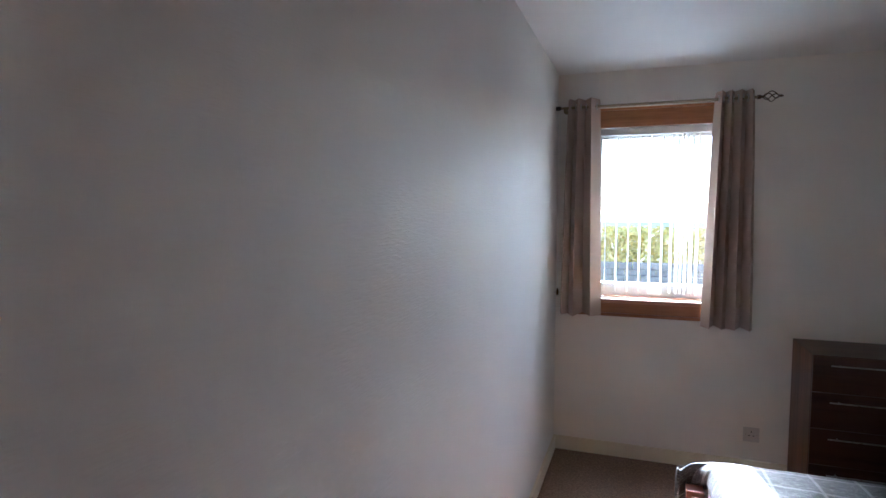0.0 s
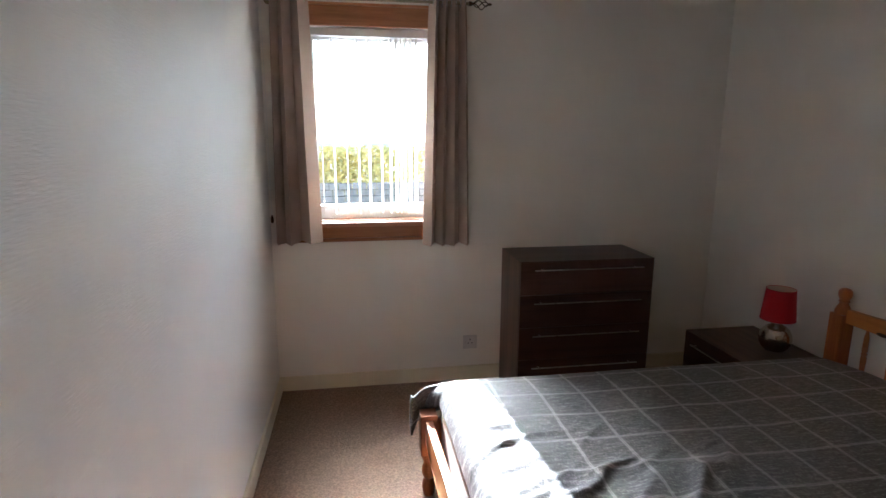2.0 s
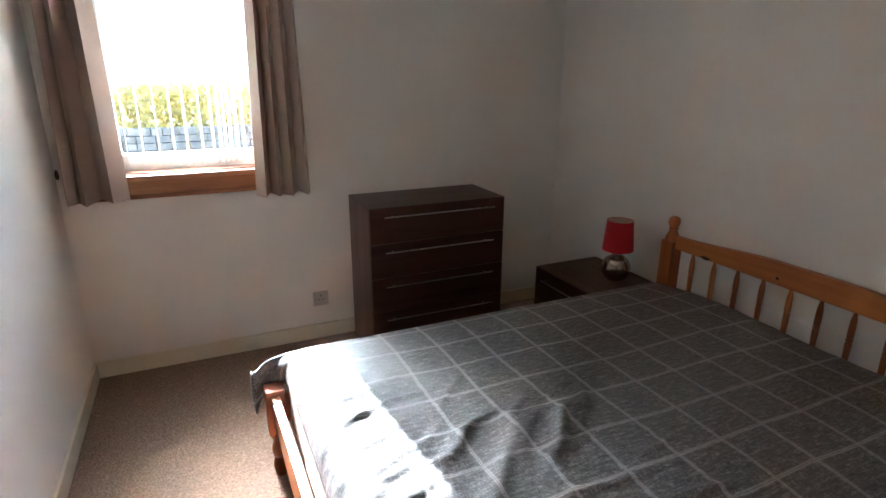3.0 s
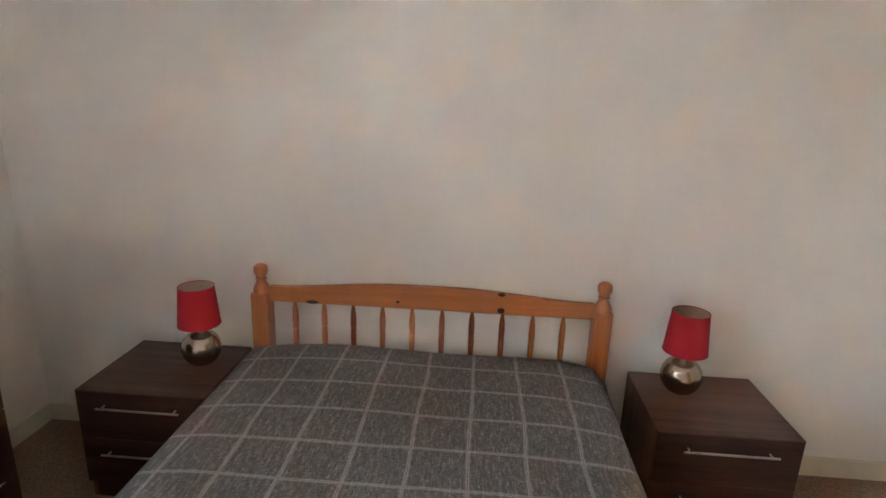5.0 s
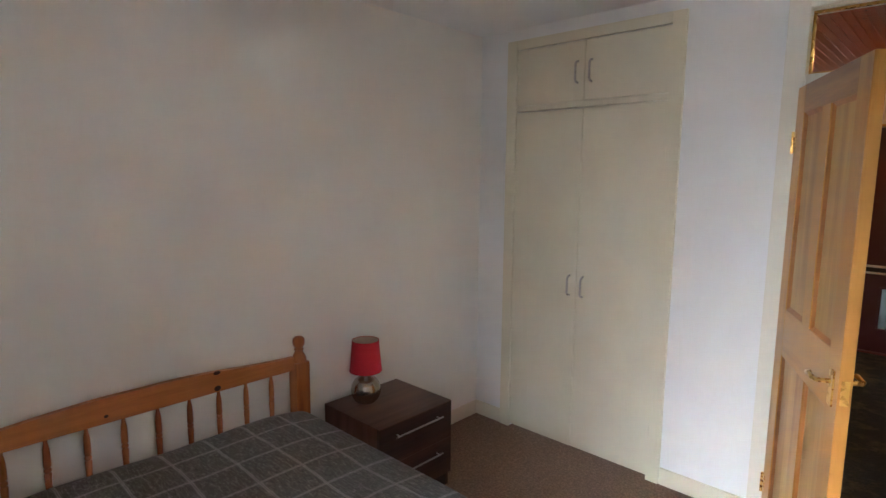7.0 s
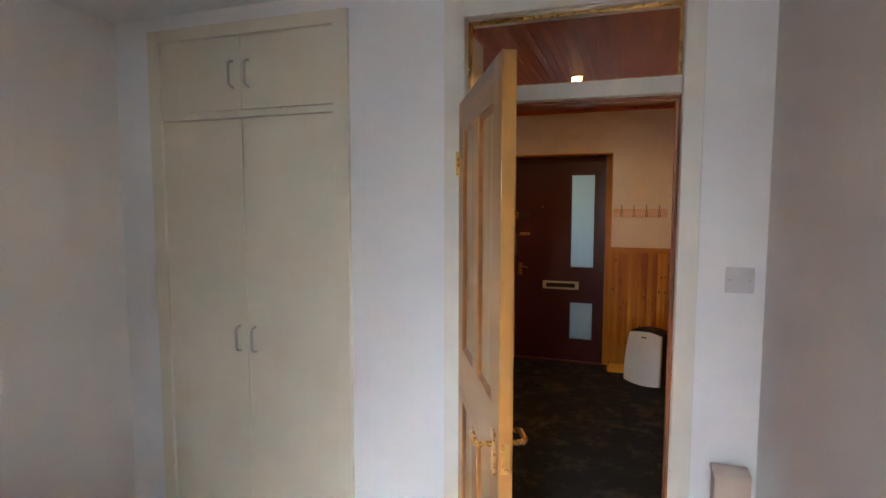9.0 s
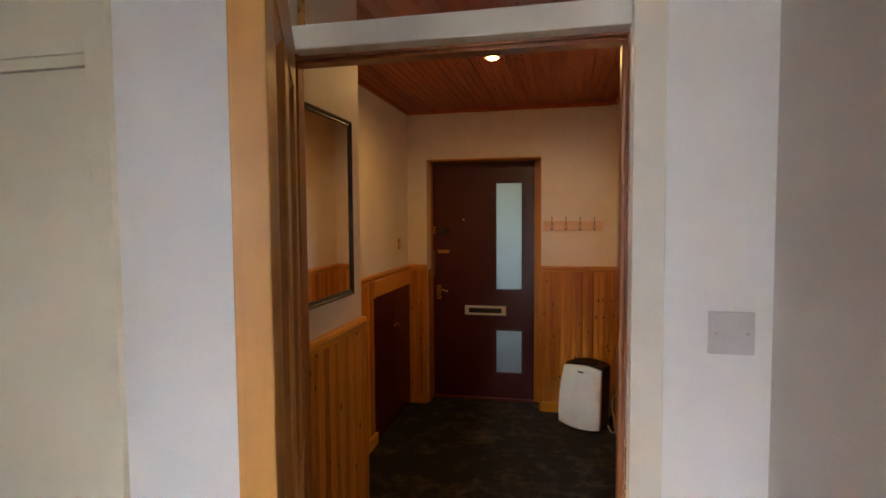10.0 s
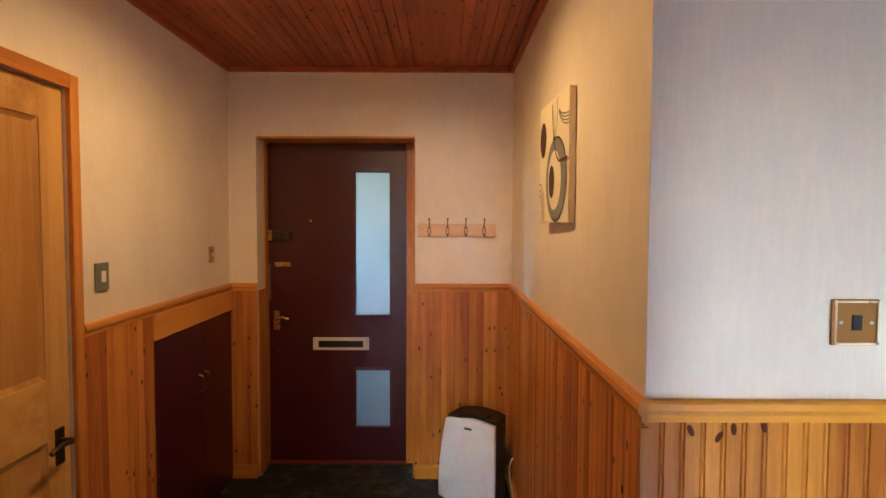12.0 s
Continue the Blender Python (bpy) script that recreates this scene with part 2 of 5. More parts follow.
def prism(bm, outline, a, b, axis="y"):
    """Outline of (u, v) drawn out from a to b along an axis."""
    def at(u, v, w):
        return {"x": (w, u, v), "y": (u, w, v), "z": (u, v, w)}[axis]
    lo = [bm.verts.new(at(u, v, a)) for u, v in outline]
    hi = [bm.verts.new(at(u, v, b)) for u, v in outline]
    n = len(outline)
    bm.faces.new(lo), bm.faces.new(hi)
    for i in range(n):
        bm.faces.new((lo[i], lo[(i + 1) % n], hi[(i + 1) % n], hi[i]))
    bmesh.ops.recalc_face_normals(bm, faces=bm.faces[:])


def part(name, bm, material, parent=None, label="", bevel=0.0, smooth=False, seg=2):
    if bevel:
        bmesh.ops.bevel(bm, geom=bm.edges[:], offset=bevel, segments=seg, profile=0.6, affect="EDGES")
    me = bpy.data.meshes.new(name)
    bm.to_mesh(me)
    bm.free()
    me.materials.append(material)
    if smooth:
        for p in me.polygons:
            p.use_smooth = True
        me.set_sharp_from_angle(angle=radians(40))
    ob = new(name, me)
    if parent:
        ob.parent = parent
    if label:
        ob["label"] = label
    return ob


def block(name, x0, x1, y0, y1, z0, z1, material, parent=None, label="", bevel=0.0):
    bm = bmesh.new()
    cube(bm, x0, x1, y0, y1, z0, z1)
    return part(name, bm, material, parent, label, bevel)


def boxes(name, list_of, material, parent=None, label="", bevel=0.0):
    bm = bmesh.new()
    for b in list_of:
        cube(bm, *b)
    return part(name, bm, material, parent, label, bevel)


def thing(name, label, category, at=(0, 0, 0), turn=0.0, group="", kind=""):
    ob = new(name)
    ob.empty_display_size = 0.1
    ob.matrix_world = pose(*at, 0, 0, turn)
    return tagged(ob, label, category, group, kind)


def setting(ob, label="", category=""):
    return tagged(ob, label, category, "", "structure")


# ---- bedroom shell ----
W, D, H = 2.805, 3.885, 2.47          # room: x 0..W, y 0..D
WX0, WX1, WZ0, WZ1 = 0.20, 1.03, 1.035, 2.13   # window opening
DX0, DX1, DZ = 0.266, 1.036, 1.986       # door opening
FZ0, FZ1 = 2.043, 2.305               # glass over the door
HX0, HX1, HXM = 0.02, 1.665, 1.178    # hall: west wall, east wall, mirror wall
HY0, HYF, HYC, HYM = -0.10, -3.15, -1.03, -0.798   # hall: bedroom side, front wall, passage wall, mirror wall's end
HZ = 2.45
HF = 0.058                            # hall floor, a little over the bedroom carpet
FX0, FX1, FZT = 0.585, 1.505, 2.06    # front door recess
XW = -2.2                             # end of passage

setting(block("floor", 0, W, HY0 + 0.05, D, -0.12, 0, M_CARPET), "beige looped carpet on bedroom floor", "carpet")
setting(block("ceiling", -0.12, W + 0.12, HY0 / 2, D + 0.28, H, H + 0.15, M_CEIL), "smooth white painted bedroom ceiling", "ceiling")
west = bmesh.new()
prism(west, [(-0.14, HY0), (-0.014, HY0), (0.010, D), (-0.14, D)], -0.12, H, "z")
setting(part("wall_west", west, M_WALL_W), "white embossed wallpaper bedroom wall", "wall")
setting(block("wall_east", W, W + 0.12, HY0, D, -0.12, H, M_WALL), "off-white papered wall behind the bed", "wall")
setting(boxes("wall_north", [(-0.12, WX0, D, D + 0.28, -0.5, H), (WX1, W + 0.12, D, D + 0.28, -0.5, H),
                             (WX0, WX1, D, D + 0.28, -0.5, WZ0), (WX0, WX1, D, D + 0.28, WZ1, H)], M_WALL),
        "off-white papered window wall", "wall")
KX0, KX1 = 1.605, 2.517               # cupboard opening
setting(boxes("wall_south", [(-0.03, 0.22, HY0, 0, -0.12, H), (1.08, KX0, HY0, 0, -0.12, H), (KX1, W, HY0, 0, -0.12, H),
                             (0.22, 1.08, HY0, 0, 2.345, H), (KX0, KX1, HY0, 0, 2.35, H), (KX0, KX1, HY0, -0.03, -0.12, 2.35)], M_WALL_S),
        "white painted wall around the bedroom door", "wall")

# ---- hall shell ----
setting(block("floor_hall", XW, 1.9, HYF - 0.4, HY0 + 0.05, -0.12, HF, M_HCARPET), "dark mottled hall carpet", "carpet")
setting(boxes("wall_hall_front", [(HX0 - 0.12, FX0, HYF - 0.3, HYF, -0.12, HZ), (FX1, HX1 + 0.12, HYF - 0.3, HYF, -0.12, HZ),
                                  (FX0, FX1, HYF - 0.3, HYF, FZT, HZ)], M_HALL), "cream papered wall around the front door", "wall")
setting(block("wall_hall_west", HX0 - 0.12, HX0, HYF, HYC - 0.12, -0.12, HZ, M_HALL), "cream papered hall wall", "wall")
setting(block("wall_passage", XW, HX0, HYC - 0.12, HYC, -0.12, HZ, M_HALL), "cream papered passage wall", "wall")
setting(boxes("wall_hall_east", [(HX1, HX1 + 0.12, HYF, -1.767, -0.12, HZ), (HX1, HX1 + 0.12, -0.995, HYM, -0.12, HZ),
                                 (HX1, HX1 + 0.12, -1.767, -0.995, 2.0, HZ)], M_HALL), "cream papered hall wall with a doorway", "wall")
setting(boxes("wall_mirror", [(HXM, HX1 + 0.12, HYM, HY0 - 0.001, -0.12, HZ)], M_HALL), "cream papered wall with the mirror", "wall")
setting(boxes("wall_passage_north", [(XW, -1.05, HY0 - 0.02, HY0, -0.12, HZ), (-0.25, 0.185, HY0 - 0.02, HY0, -0.12, HZ), (-1.05, -0.25, HY0 - 0.02, HY0, 2.0, HZ)], M_HALL), "cream papered passage wall with an open doorway", "wall")
setting(boxes("wall_hall_over_door", [(0.185, HXM, HY0 - 0.02, HY0, 2.38, HZ), (1.12, HXM, HY0 - 0.02, HY0, -0.12, 2.38)], M_HALL), "cream papered wall above the bedroom door", "wall")
setting(block("wall_passage_end", XW - 0.12, XW, HYC - 0.12, HY0, -0.12, HZ, M_HALL), "cream papered end of the passage", "wall")
# next room, seen only by the daylight that it passes on
setting(block("floor_side_room", XW, -0.12, HY0, 2.6, -0.12, 0.002, paint("grey_side_carpet", (150, 154, 160), 0.95, 80, 0.5, 0.003, 0.06, 3)), "grey carpet in the next room", "carpet")
setting(block("ceiling_side_room", XW - 0.12, -0.12, HY0, 2.8, HZ, HZ + 0.12, M_CEIL), "white ceiling of the next room", "ceiling")
setting(block("wall_side_room_west", XW - 0.12, XW, HY0, 2.6, -0.12, HZ, M_WALL), "off-white wall of the next room", "wall")
setting(boxes("wall_side_room_north", [(XW, -1.2, 2.6, 2.7, -0.12, HZ), (-0.68, -0.12, 2.6, 2.7, -0.12, HZ), (-1.2, -0.68, 2.6, 2.7, -0.12, 0.95), (-1.2, -0.68, 2.6, 2.7, 2.0, HZ)], M_WALL), "off-white window wall of the next room", "wall")


# ---- hall ceiling, boards and rails ----
def hall_ceiling():
    bm = bmesh.new()
    pitch, gap, x = 0.048, 0.0035, XW
    while x < 1.9:
        bm_x1 = min(x + pitch - gap, 1.9)
        cube(bm, x, bm_x1, HYF - 0.02, HY0, HZ, HZ + 0.012)
        x += pitch
    cube(bm, XW, 1.9, HYF - 0.4, HY0, HZ + 0.008, HZ + 0.12)
    return setting(part("ceiling_hall", bm, M_CLAD), "red-brown varnished pine boarded hall ceiling", "ceiling")


hall_ceiling()


def rail(name, x0, x1, y0, y1, z0, z1, mat, label=""):
    return setting(block(name, x0, x1, y0, y1, z0, z1, mat, bevel=0.003), label or "varnished pine trim on the hall wall", "trim")


BT = 0.014        # board thickness
# cornice under the boarded ceiling
rail("trim_cornice_front", HX0, HX1, HYF, HYF + 0.025, HZ - 0.028, HZ, M_CLAD)
rail("trim_cornice_west", HX0, HX0 + 0.022, HYF + 0.025, HYC, HZ - 0.028, HZ, M_CLAD)
rail("trim_cornice_east", HX1 - 0.022, HX1, HYF + 0.025, HYM, HZ - 0.028, HZ, M_CLAD)
rail("trim_cornice_mirror", HXM - 0.022, HXM, HYM, HY0 - 0.02, HZ - 0.028, HZ, M_CLAD)
rail("trim_cornice_passage", XW, HX0, HYC, HYC + 0.022, HZ - 0.028, HZ, M_CLAD)


def dado(name, a, b, at, along, side, z=1.172):
    """Dado rail with a rounded nose over a flat strip, along x or y."""
    out = [(0, z - 0.008), (0.015, z - 0.008), (0.015, z + 0.006), (0.019, z + 0.008), (0.023, z + 0.018), (0.02, z + 0.03), (0.015, z + 0.035), (0, z + 0.036)]
    bm = bmesh.new()
    prism(bm, [(at + side * u, v) for u, v in out], a, b, along)
    return setting(part(name, bm, M_RAIL_X if along == "x" else M_RAIL_Y), "varnished pine dado rail", "trim")


dado("trim_dado_front", HX0, FX0 - 0.002, HYF, "x", 1)
dado("trim_dado_front_left", FX1 + 0.002, HX1, HYF, "x", 1)
dado("trim_dado_west", HYF + 0.023, HYC + 0.02, HX0, "y", 1)
dado("trim_dado_passage", XW, HX0, HYC, "x", 1)
dado("trim_dado_east", HYF + 0.023, -1.812, HX1, "y", -1)
dado("trim_dado_mirror", HYM - 0.004, HY0 - 0.022, HXM, "y", -1)

# ---- skirtings ----
SK = 0.09


def skirt(name, x0, x1, y0, y1, mat, label, z=0.0, high=SK):
    return setting(block(name, x0, x1, y0, y1, z, z + high, mat, bevel=0.004), label, "baseboard")


CREAM_L = "cream gloss painted skirting board"
skirt("baseboard_west", -0.0135, 0.0025, 0.016, D - 0.016, M_CREAM, CREAM_L).matrix_world = pose(0, 0, 0, 0, 0, -0.345)
skirt("baseboard_north", 0, W, D - 0.016, D, M_CREAM, CREAM_L)
skirt("baseboard_east", W - 0.016, W, 0.016, D - 0.016, M_CREAM, CREAM_L)
skirt("baseboard_south", 1.121, 1.535, 0, 0.016, M_CREAM, CREAM_L)
skirt("baseboard_south_corner", 2.587, W, 0, 0.016, M_CREAM, CREAM_L)
skirt("baseboard_south_switch", 0.0, 0.193, 0, 0.016, M_CREAM, CREAM_L)
PINE_L = "varnished pine skirting in the hall"
skirt("baseboard_hall_front", HX0, FX0 - 0.002, HYF, HYF + 0.034, M_RAIL_X, PINE_L, HF, 0.078)
skirt("baseboard_hall_front_left", FX1 + 0.002, HX1, HYF, HYF + 0.034, M_RAIL_X, PINE_L, HF, 0.078)
skirt("baseboard_hall_west", HX0, HX0 + 0.03, HYF + 0.034, HYC + 0.03, M_RAIL_Y, PINE_L, HF, 0.078)
skirt("baseboard_hall_passage", XW, HX0, HYC, HYC + 0.03, M_RAIL_X, PINE_L, HF, 0.078)
skirt("baseboard_hall_east", HX1 - 0.03, HX1, -2.275, -1.815, M_RAIL_Y, PINE_L, HF, 0.078)
skirt("baseboard_hall_mirror", HXM - 0.03, HXM, HYM - 0.03, HY0 - 0.022, M_RAIL_Y, PINE_L, HF, 0.078)

# ---- cupboard in the bedroom wall ----


def d_handle(parent, x, y, z, length=0.115, mat=None):
    """Small bow handle standing upright on a face that looks to +y."""
    bm = bmesh.new()
    h, r = length / 2, 0.006
    pts = [(x, y, z - h), (x, y + 0.02, z - h + 0.004), (x, y + 0.03, z - h + 0.016), (x, y + 0.03, z + h - 0.016), (x, y + 0.02, z + h - 0.004), (x, y, z + h)]
    tube(bm, pts, r, 8)
    return part("handle", bm, mat or M_STEEL, parent, "dull metal bow handle", smooth=True)


def cupboard():
    t = thing("built_in_cupboard", "cream painted built-in cupboard, all four doors shut", "cupboard", (2.0475, 0, 0))
    ox = 2.0475
    f0, f1, top = 1.537 - ox, 2.585 - ox, 2.40
    a0, a1 = KX0 - ox, KX1 - ox
    fr = [(f0, a0, 0.0, 0.022, 0, top), (a1, f1, 0.0, 0.022, 0, top), (a0, a1, 0.0, 0.022, 2.345, top), (a0, a1, -0.03, 0.016, 1.988, 2.019)]
    for b in fr:
        block("frame", *b, M_CREAM, t, bevel=0.003)
    m = 2.07 - ox
    for x0, x1, z0, z1, hx, hz in ((a0 + 0.002, m - 0.002, 0.022, 1.984, m - 0.042, 0.988), (m + 0.002, a1 - 0.002, 0.02, 1.981, m + 0.042, 0.988),
                                   (a0 + 0.002, m - 0.002, 2.023, 2.341, m - 0.042, 2.176), (m + 0.002, a1 - 0.002, 2.022, 2.341, m + 0.042, 2.176)):
        door = block("door", x0, x1, -0.024, 0.012, z0, z1, M_CREAM, t, bevel=0.002)
        d_handle(door, hx, 0.012, hz)
    for x, zs in ((a0 - 0.003, (1.72, 0.28)), (a1 + 0.003, (1.72, 0.28))):
        for z in zs:
            bm = bmesh.new()
            lathe(bm, [(0.004, z - 0.04), (0.004, z + 0.04)], (x, 0.024, 0), seg=8)
            part("hinge", bm, M_CREAM, t)


cupboard()

# ---- bedroom doorway ----


M_JAMB = wood("brown_varnished_jamb", (134, 80, 38), (178, 114, 60), "z", 0.3, 22, 0, coat=0.5)


def doorway():
    t = setting(new("door_1_frame"), "ivory painted door frame with glazed top light", "door frame")
    fr = [("architrave", (0.197, 0.264, 0, 0.02, 0, 2.392)), ("architrave", (1.036, 1.118, 0, 0.02, 0, 2.392)), ("architrave", (0.264, 1.036, 0, 0.02, 2.308, 2.392)),
          ("lining", (0.22, DX0, -0.04, -0.002, 0, 2.345)), ("lining", (DX0, DX1, HY0 - 0.02, -0.002, FZ1, 2.345)),
          ("transom", (DX0, DX1, -0.04, 0.012, DZ, FZ0))]
    for n, b in fr:
        block(n, *b, M_TRIM, t, bevel=0.004)
    dark = [("lining", (0.22, DX0 + 0.004, HY0 - 0.02, -0.0405, 0, 2.345)),
            ("transom", (DX0 + 0.004, 1.058, HY0 - 0.02, -0.0405, DZ - 0.004, FZ0)), ("stop", (DX0 + 0.004, DX0 + 0.014, HY0, -0.05, 0, DZ - 0.014)),
            ("stop", (1.048, 1.058, -0.085, -0.05, 0, DZ - 0.014)), ("stop", (DX0 + 0.004, 1.058, HY0, -0.05, DZ - 0.014, DZ - 0.004))]
    block("lining", 1.058, 1.08, -0.086, -0.002, 0, 2.345, M_RAIL_Z, t, "varnished pine door lining", bevel=0.003)
    block("lining", DX1, 1.0575, -0.04, -0.002, FZ0 - 0.05, 2.345, M_TRIM, t, bevel=0.002)
    for n, b in dark:
        block(n, *b, M_JAMB, t, "brown varnished door lining", bevel=0.003)
    hall = [(0.187, 0.242, HY0 - 0.04, HY0 - 0.021, 0, 2.40), (1.105, 1.16, HY0 - 0.031, HY0 - 0.021, 0, 2.40), (0.242, 1.07, HY0 - 0.04, HY0 - 0.021, 2.345, 2.40)]
    for b in hall:
        block("architrave", *b, M_RAIL_Z, t, "varnished pine architrave", bevel=0.004)
    # glazing beads and pane
    g = 0.012
    beads = [(DX0, DX1, FZ0, FZ0 + g), (DX0, DX1, FZ1 - g, FZ1), (DX0, DX0 + g, FZ0 + g, FZ1 - g), (DX1 - g, DX1, FZ0 + g, FZ1 - g)]
    for x0, x1, z0, z1 in beads:
        block("bead", x0, x1, -0.05, -0.03, z0, z1, M_BRASS, t, "worn brass-coloured glazing bead", bevel=0.003)
    pane = block("pane", DX0 + 0.004, DX1 - 0.004, -0.058, -0.054, FZ0 + 0.004, FZ1 - 0.004, M_GLASS, t, "clear glass top light")
    pane.visible_shadow = False
    block("strike_plate", DX0 - 0.002, DX0 + 0.002, -0.04, -0.012, 0.94, 1.1, M_BRASS, t, "brass strike plate")


doorway()


def lever(parent, u, v, side, mat, reach=0.1, way=1):
    """Lever handle on a back plate; u along the door, v height, side the outward way."""
    plate = bmesh.new()
    y0, y1 = sorted((v[1], v[1] + side * 0.006))
    cube(plate, u - 0.02, u + 0.02, y0, y1, v[0] - 0.06, v[0] + 0.06)
    p = part("back_plate", plate, mat, parent, bevel=0.002)
    bm = bmesh.new()
    y = v[1]
    tube(bm, [(u, y, v[0] + 0.02), (u, y + side * 0.045, v[0] + 0.02), (u + way * 0.015, y + side * 0.052, v[0] + 0.02), (u + way * reach * 0.6, y + side * 0.05, v[0] + 0.026), (u + way * reach, y + side * 0.045, v[0] + 0.012)], 0.008, 10)
    part("lever", bm, mat, p, smooth=True)


def panel_door(name, label, at, turn, w, h, thick, mat_v, mat_h, metal_mat, handle_z, hinges=True, panel_mat=None, edge_mat=None):
    """Four-panel door: local x from the hinge, y the thickness about zero."""
    t = thing(name, label, "door", at, turn)
    s, hz0, hz1, bot, top = 0.105, 0.86, 1.06, 0.2, 0.11
    th = thick / 2
    mid = (w - 0.09) / 2
    stiles = [(0, s, 0.006, h), (w - s, w, 0.006, h), (mid, mid + 0.09, bot, hz0), (mid, mid + 0.09, hz1, h - top)]
    for x0, x1, z0, z1 in stiles:
        block("stile", x0, x1, -th, th, z0, z1, mat_v, t, bevel=0.002)
    for z0, z1 in ((0.006, bot), (hz0, hz1), (h - top, h)):
        block("rail", s, w - s, -th + 0.0005, th - 0.0005, z0, z1, mat_h, t, bevel=0.001)
    for x0, x1 in ((s, mid), (mid + 0.09, w - s)):
        for z0, z1 in ((bot, hz0), (hz1, h - top)):
            block("panel", x0 - 0.004, x1 + 0.004, -0.006, 0.006, z0 - 0.004, z1 + 0.004, panel_mat or mat_v, t)
            for sd in (-1, 1):
                bm = bmesh.new()
                m = 0.016
                ya, yb = sd * 0.006, sd * (th - 0.004)
                o = [bm.verts.new(p) for p in ((x0, yb, z0), (x1, yb, z0), (x1, yb, z1), (x0, yb, z1))]
                i = [bm.verts.new(p) for p in ((x0 + m, ya, z0 + m), (x1 - m, ya, z0 + m), (x1 - m, ya, z1 - m), (x0 + m, ya, z1 - m))]
                for k in range(4):
                    bm.faces.new((o[k], o[(k + 1) % 4], i[(k + 1) % 4], i[k]))
                bmesh.ops.recalc_face_normals(bm, faces=bm.faces[:])
                part("moulding", bm, edge_mat or mat_v, t)
    for sd in (-1, 1):
        lever(t, w - 0.055, (handle_z, sd * th), sd, metal_mat, 0.1, -1)
    block("latch", w, w + 0.0015, -0.012, 0.012, handle_z - 0.04, handle_z + 0.04, metal_mat, t, "latch plate on the door edge")
    if hinges:
        for z in (0.22, 1.76):
            bm = bmesh.new()
            lathe(bm, [(0.007, z - 0.045), (0.007, z - 0.016), (0.0055, z - 0.015), (0.007, z - 0.014), (0.007, z + 0.014), (0.0055, z + 0.015), (0.007, z + 0.016), (0.007, z + 0.045)], (-0.004, -th - 0.004, 0), seg=10)
            cube(bm, -0.003, 0.028, -th - 0.0015, -th + 0.001, z - 0.045, z + 0.045)
            part("hinge", bm, metal_mat, t, "brass butt hinge")
    return t


# local +x from hinge to latch; turned so that it stands open into the bedroom
DOOR_TURN = 115.0
panel_door("door_1", "open honey pine four-panel door with brass lever handle", (1.034, 0.03, 0.0), DOOR_TURN, 0.762, 1.985, 0.038, M_PINE, M_PINE_X, M_BRASS, 0.943, panel_mat=M_PINE_PANEL, edge_mat=M_PINE_EDGE)

# ---- switches and sockets ----


def switch_plate(name, label, cat, at, face, w, h, mat, rocker_mat, rocker=(0.022, 0.034), group="", rope=None, screws=True, socket=False):
    """Plate in the local x-z plane looking to +y."""
    t = thing(name, label, cat, at, face, group)
    pl = block("plate", -w / 2, w / 2, 0, 0.009, -h / 2, h / 2, mat, t, bevel=0.0025)
    if socket:
        for x, z, a, b in ((0, 0.018, 0.006, 0.01), (-0.012, -0.006, 0.009, 0.005), (0.012, -0.006, 0.009, 0.005)):
            block("pin_hole", x - a / 2, x + a / 2, 0.0085, 0.0095, z - b / 2, z + b / 2, M_BLACK, pl)
        block("rocker", 0.016, 0.028, 0.009, 0.013, 0.012, 0.03, rocker_mat, t, bevel=0.001)
    else:
        block("rocker", -rocker[0] / 2, rocker[0] / 2, 0.009, 0.0135, -rocker[1] / 2, rocker[1] / 2, rocker_mat, t, bevel=0.001)
    if screws:
        for s in (-1, 1):
            bm = bmesh.new()
            lathe(bm, [(0.0038, 0.0085), (0.0038, 0.0105), (0.002, 0.0112)], (s * 0.0302, 0, 0), "y", 12)
            part("screw", bm, M_STEEL, t, "metal screw head", smooth=True)
    if rope:
        bm = bmesh.new()
        n = 23
        for k in range(n):
            u = -w / 2 + 0.004 + (w - 0.008) * k / (n - 1)
            for p in ((u, 0.011, h / 2 - 0.004), (u, 0.011, -h / 2 + 0.004), (h / 2 - 0.004, 0.011, u), (-h / 2 + 0.004, 0.011, u)):
                bmesh.ops.create_icosphere(bm, subdivisions=1, radius=0.0027, matrix=Matrix.Translation(p))
        part("rope_edge", bm, rope, t, "bright beaded brass edge", smooth=True)
    return t


M_PLATE = metal("aged_brass_plate", (158, 116, 62), 0.42)
M_ROPE = metal("pale_polished_brass", (250, 236, 196), 0.3)
M_PEWTER = plain("grey_green_plate", (118, 120, 98), 0.4)
switch_plate("light_switch", "white plastic light switch beside the bedroom door", "light switch", (0.065, 0.0, 1.349), 0, 0.088, 0.088, M_SWITCH, M_SWITCH, (0.02, 0.032))
switch_plate("light_switch", "brass light switch with beaded edge, black rocker", "light switch", (-0.392, HYC, 1.364), 0, 0.094, 0.092, M_PLATE, M_BLACK, (0.018, 0.03), rope=M_ROPE)
switch_plate("light_switch", "dull metal hall switch with white rocker", "light switch", (HX1, -1.931, 1.362), 90, 0.075, 0.1, M_PEWTER, M_WHITE, (0.024, 0.04), screws=False)
switch_plate("bell_push", "small brass bell push on the hall wall", "bell push", (HX1, -2.887, 1.390), 90, 0.055, 0.085, M_BRASS, M_WHITE, (0.015, 0.02), screws=False)
switch_plate("wall_socket", "white plastic single power socket above the skirting", "socket", (1.189, D, 0.249), 180, 0.088, 0.088, M_SWITCH, M_SWITCH, socket=True)


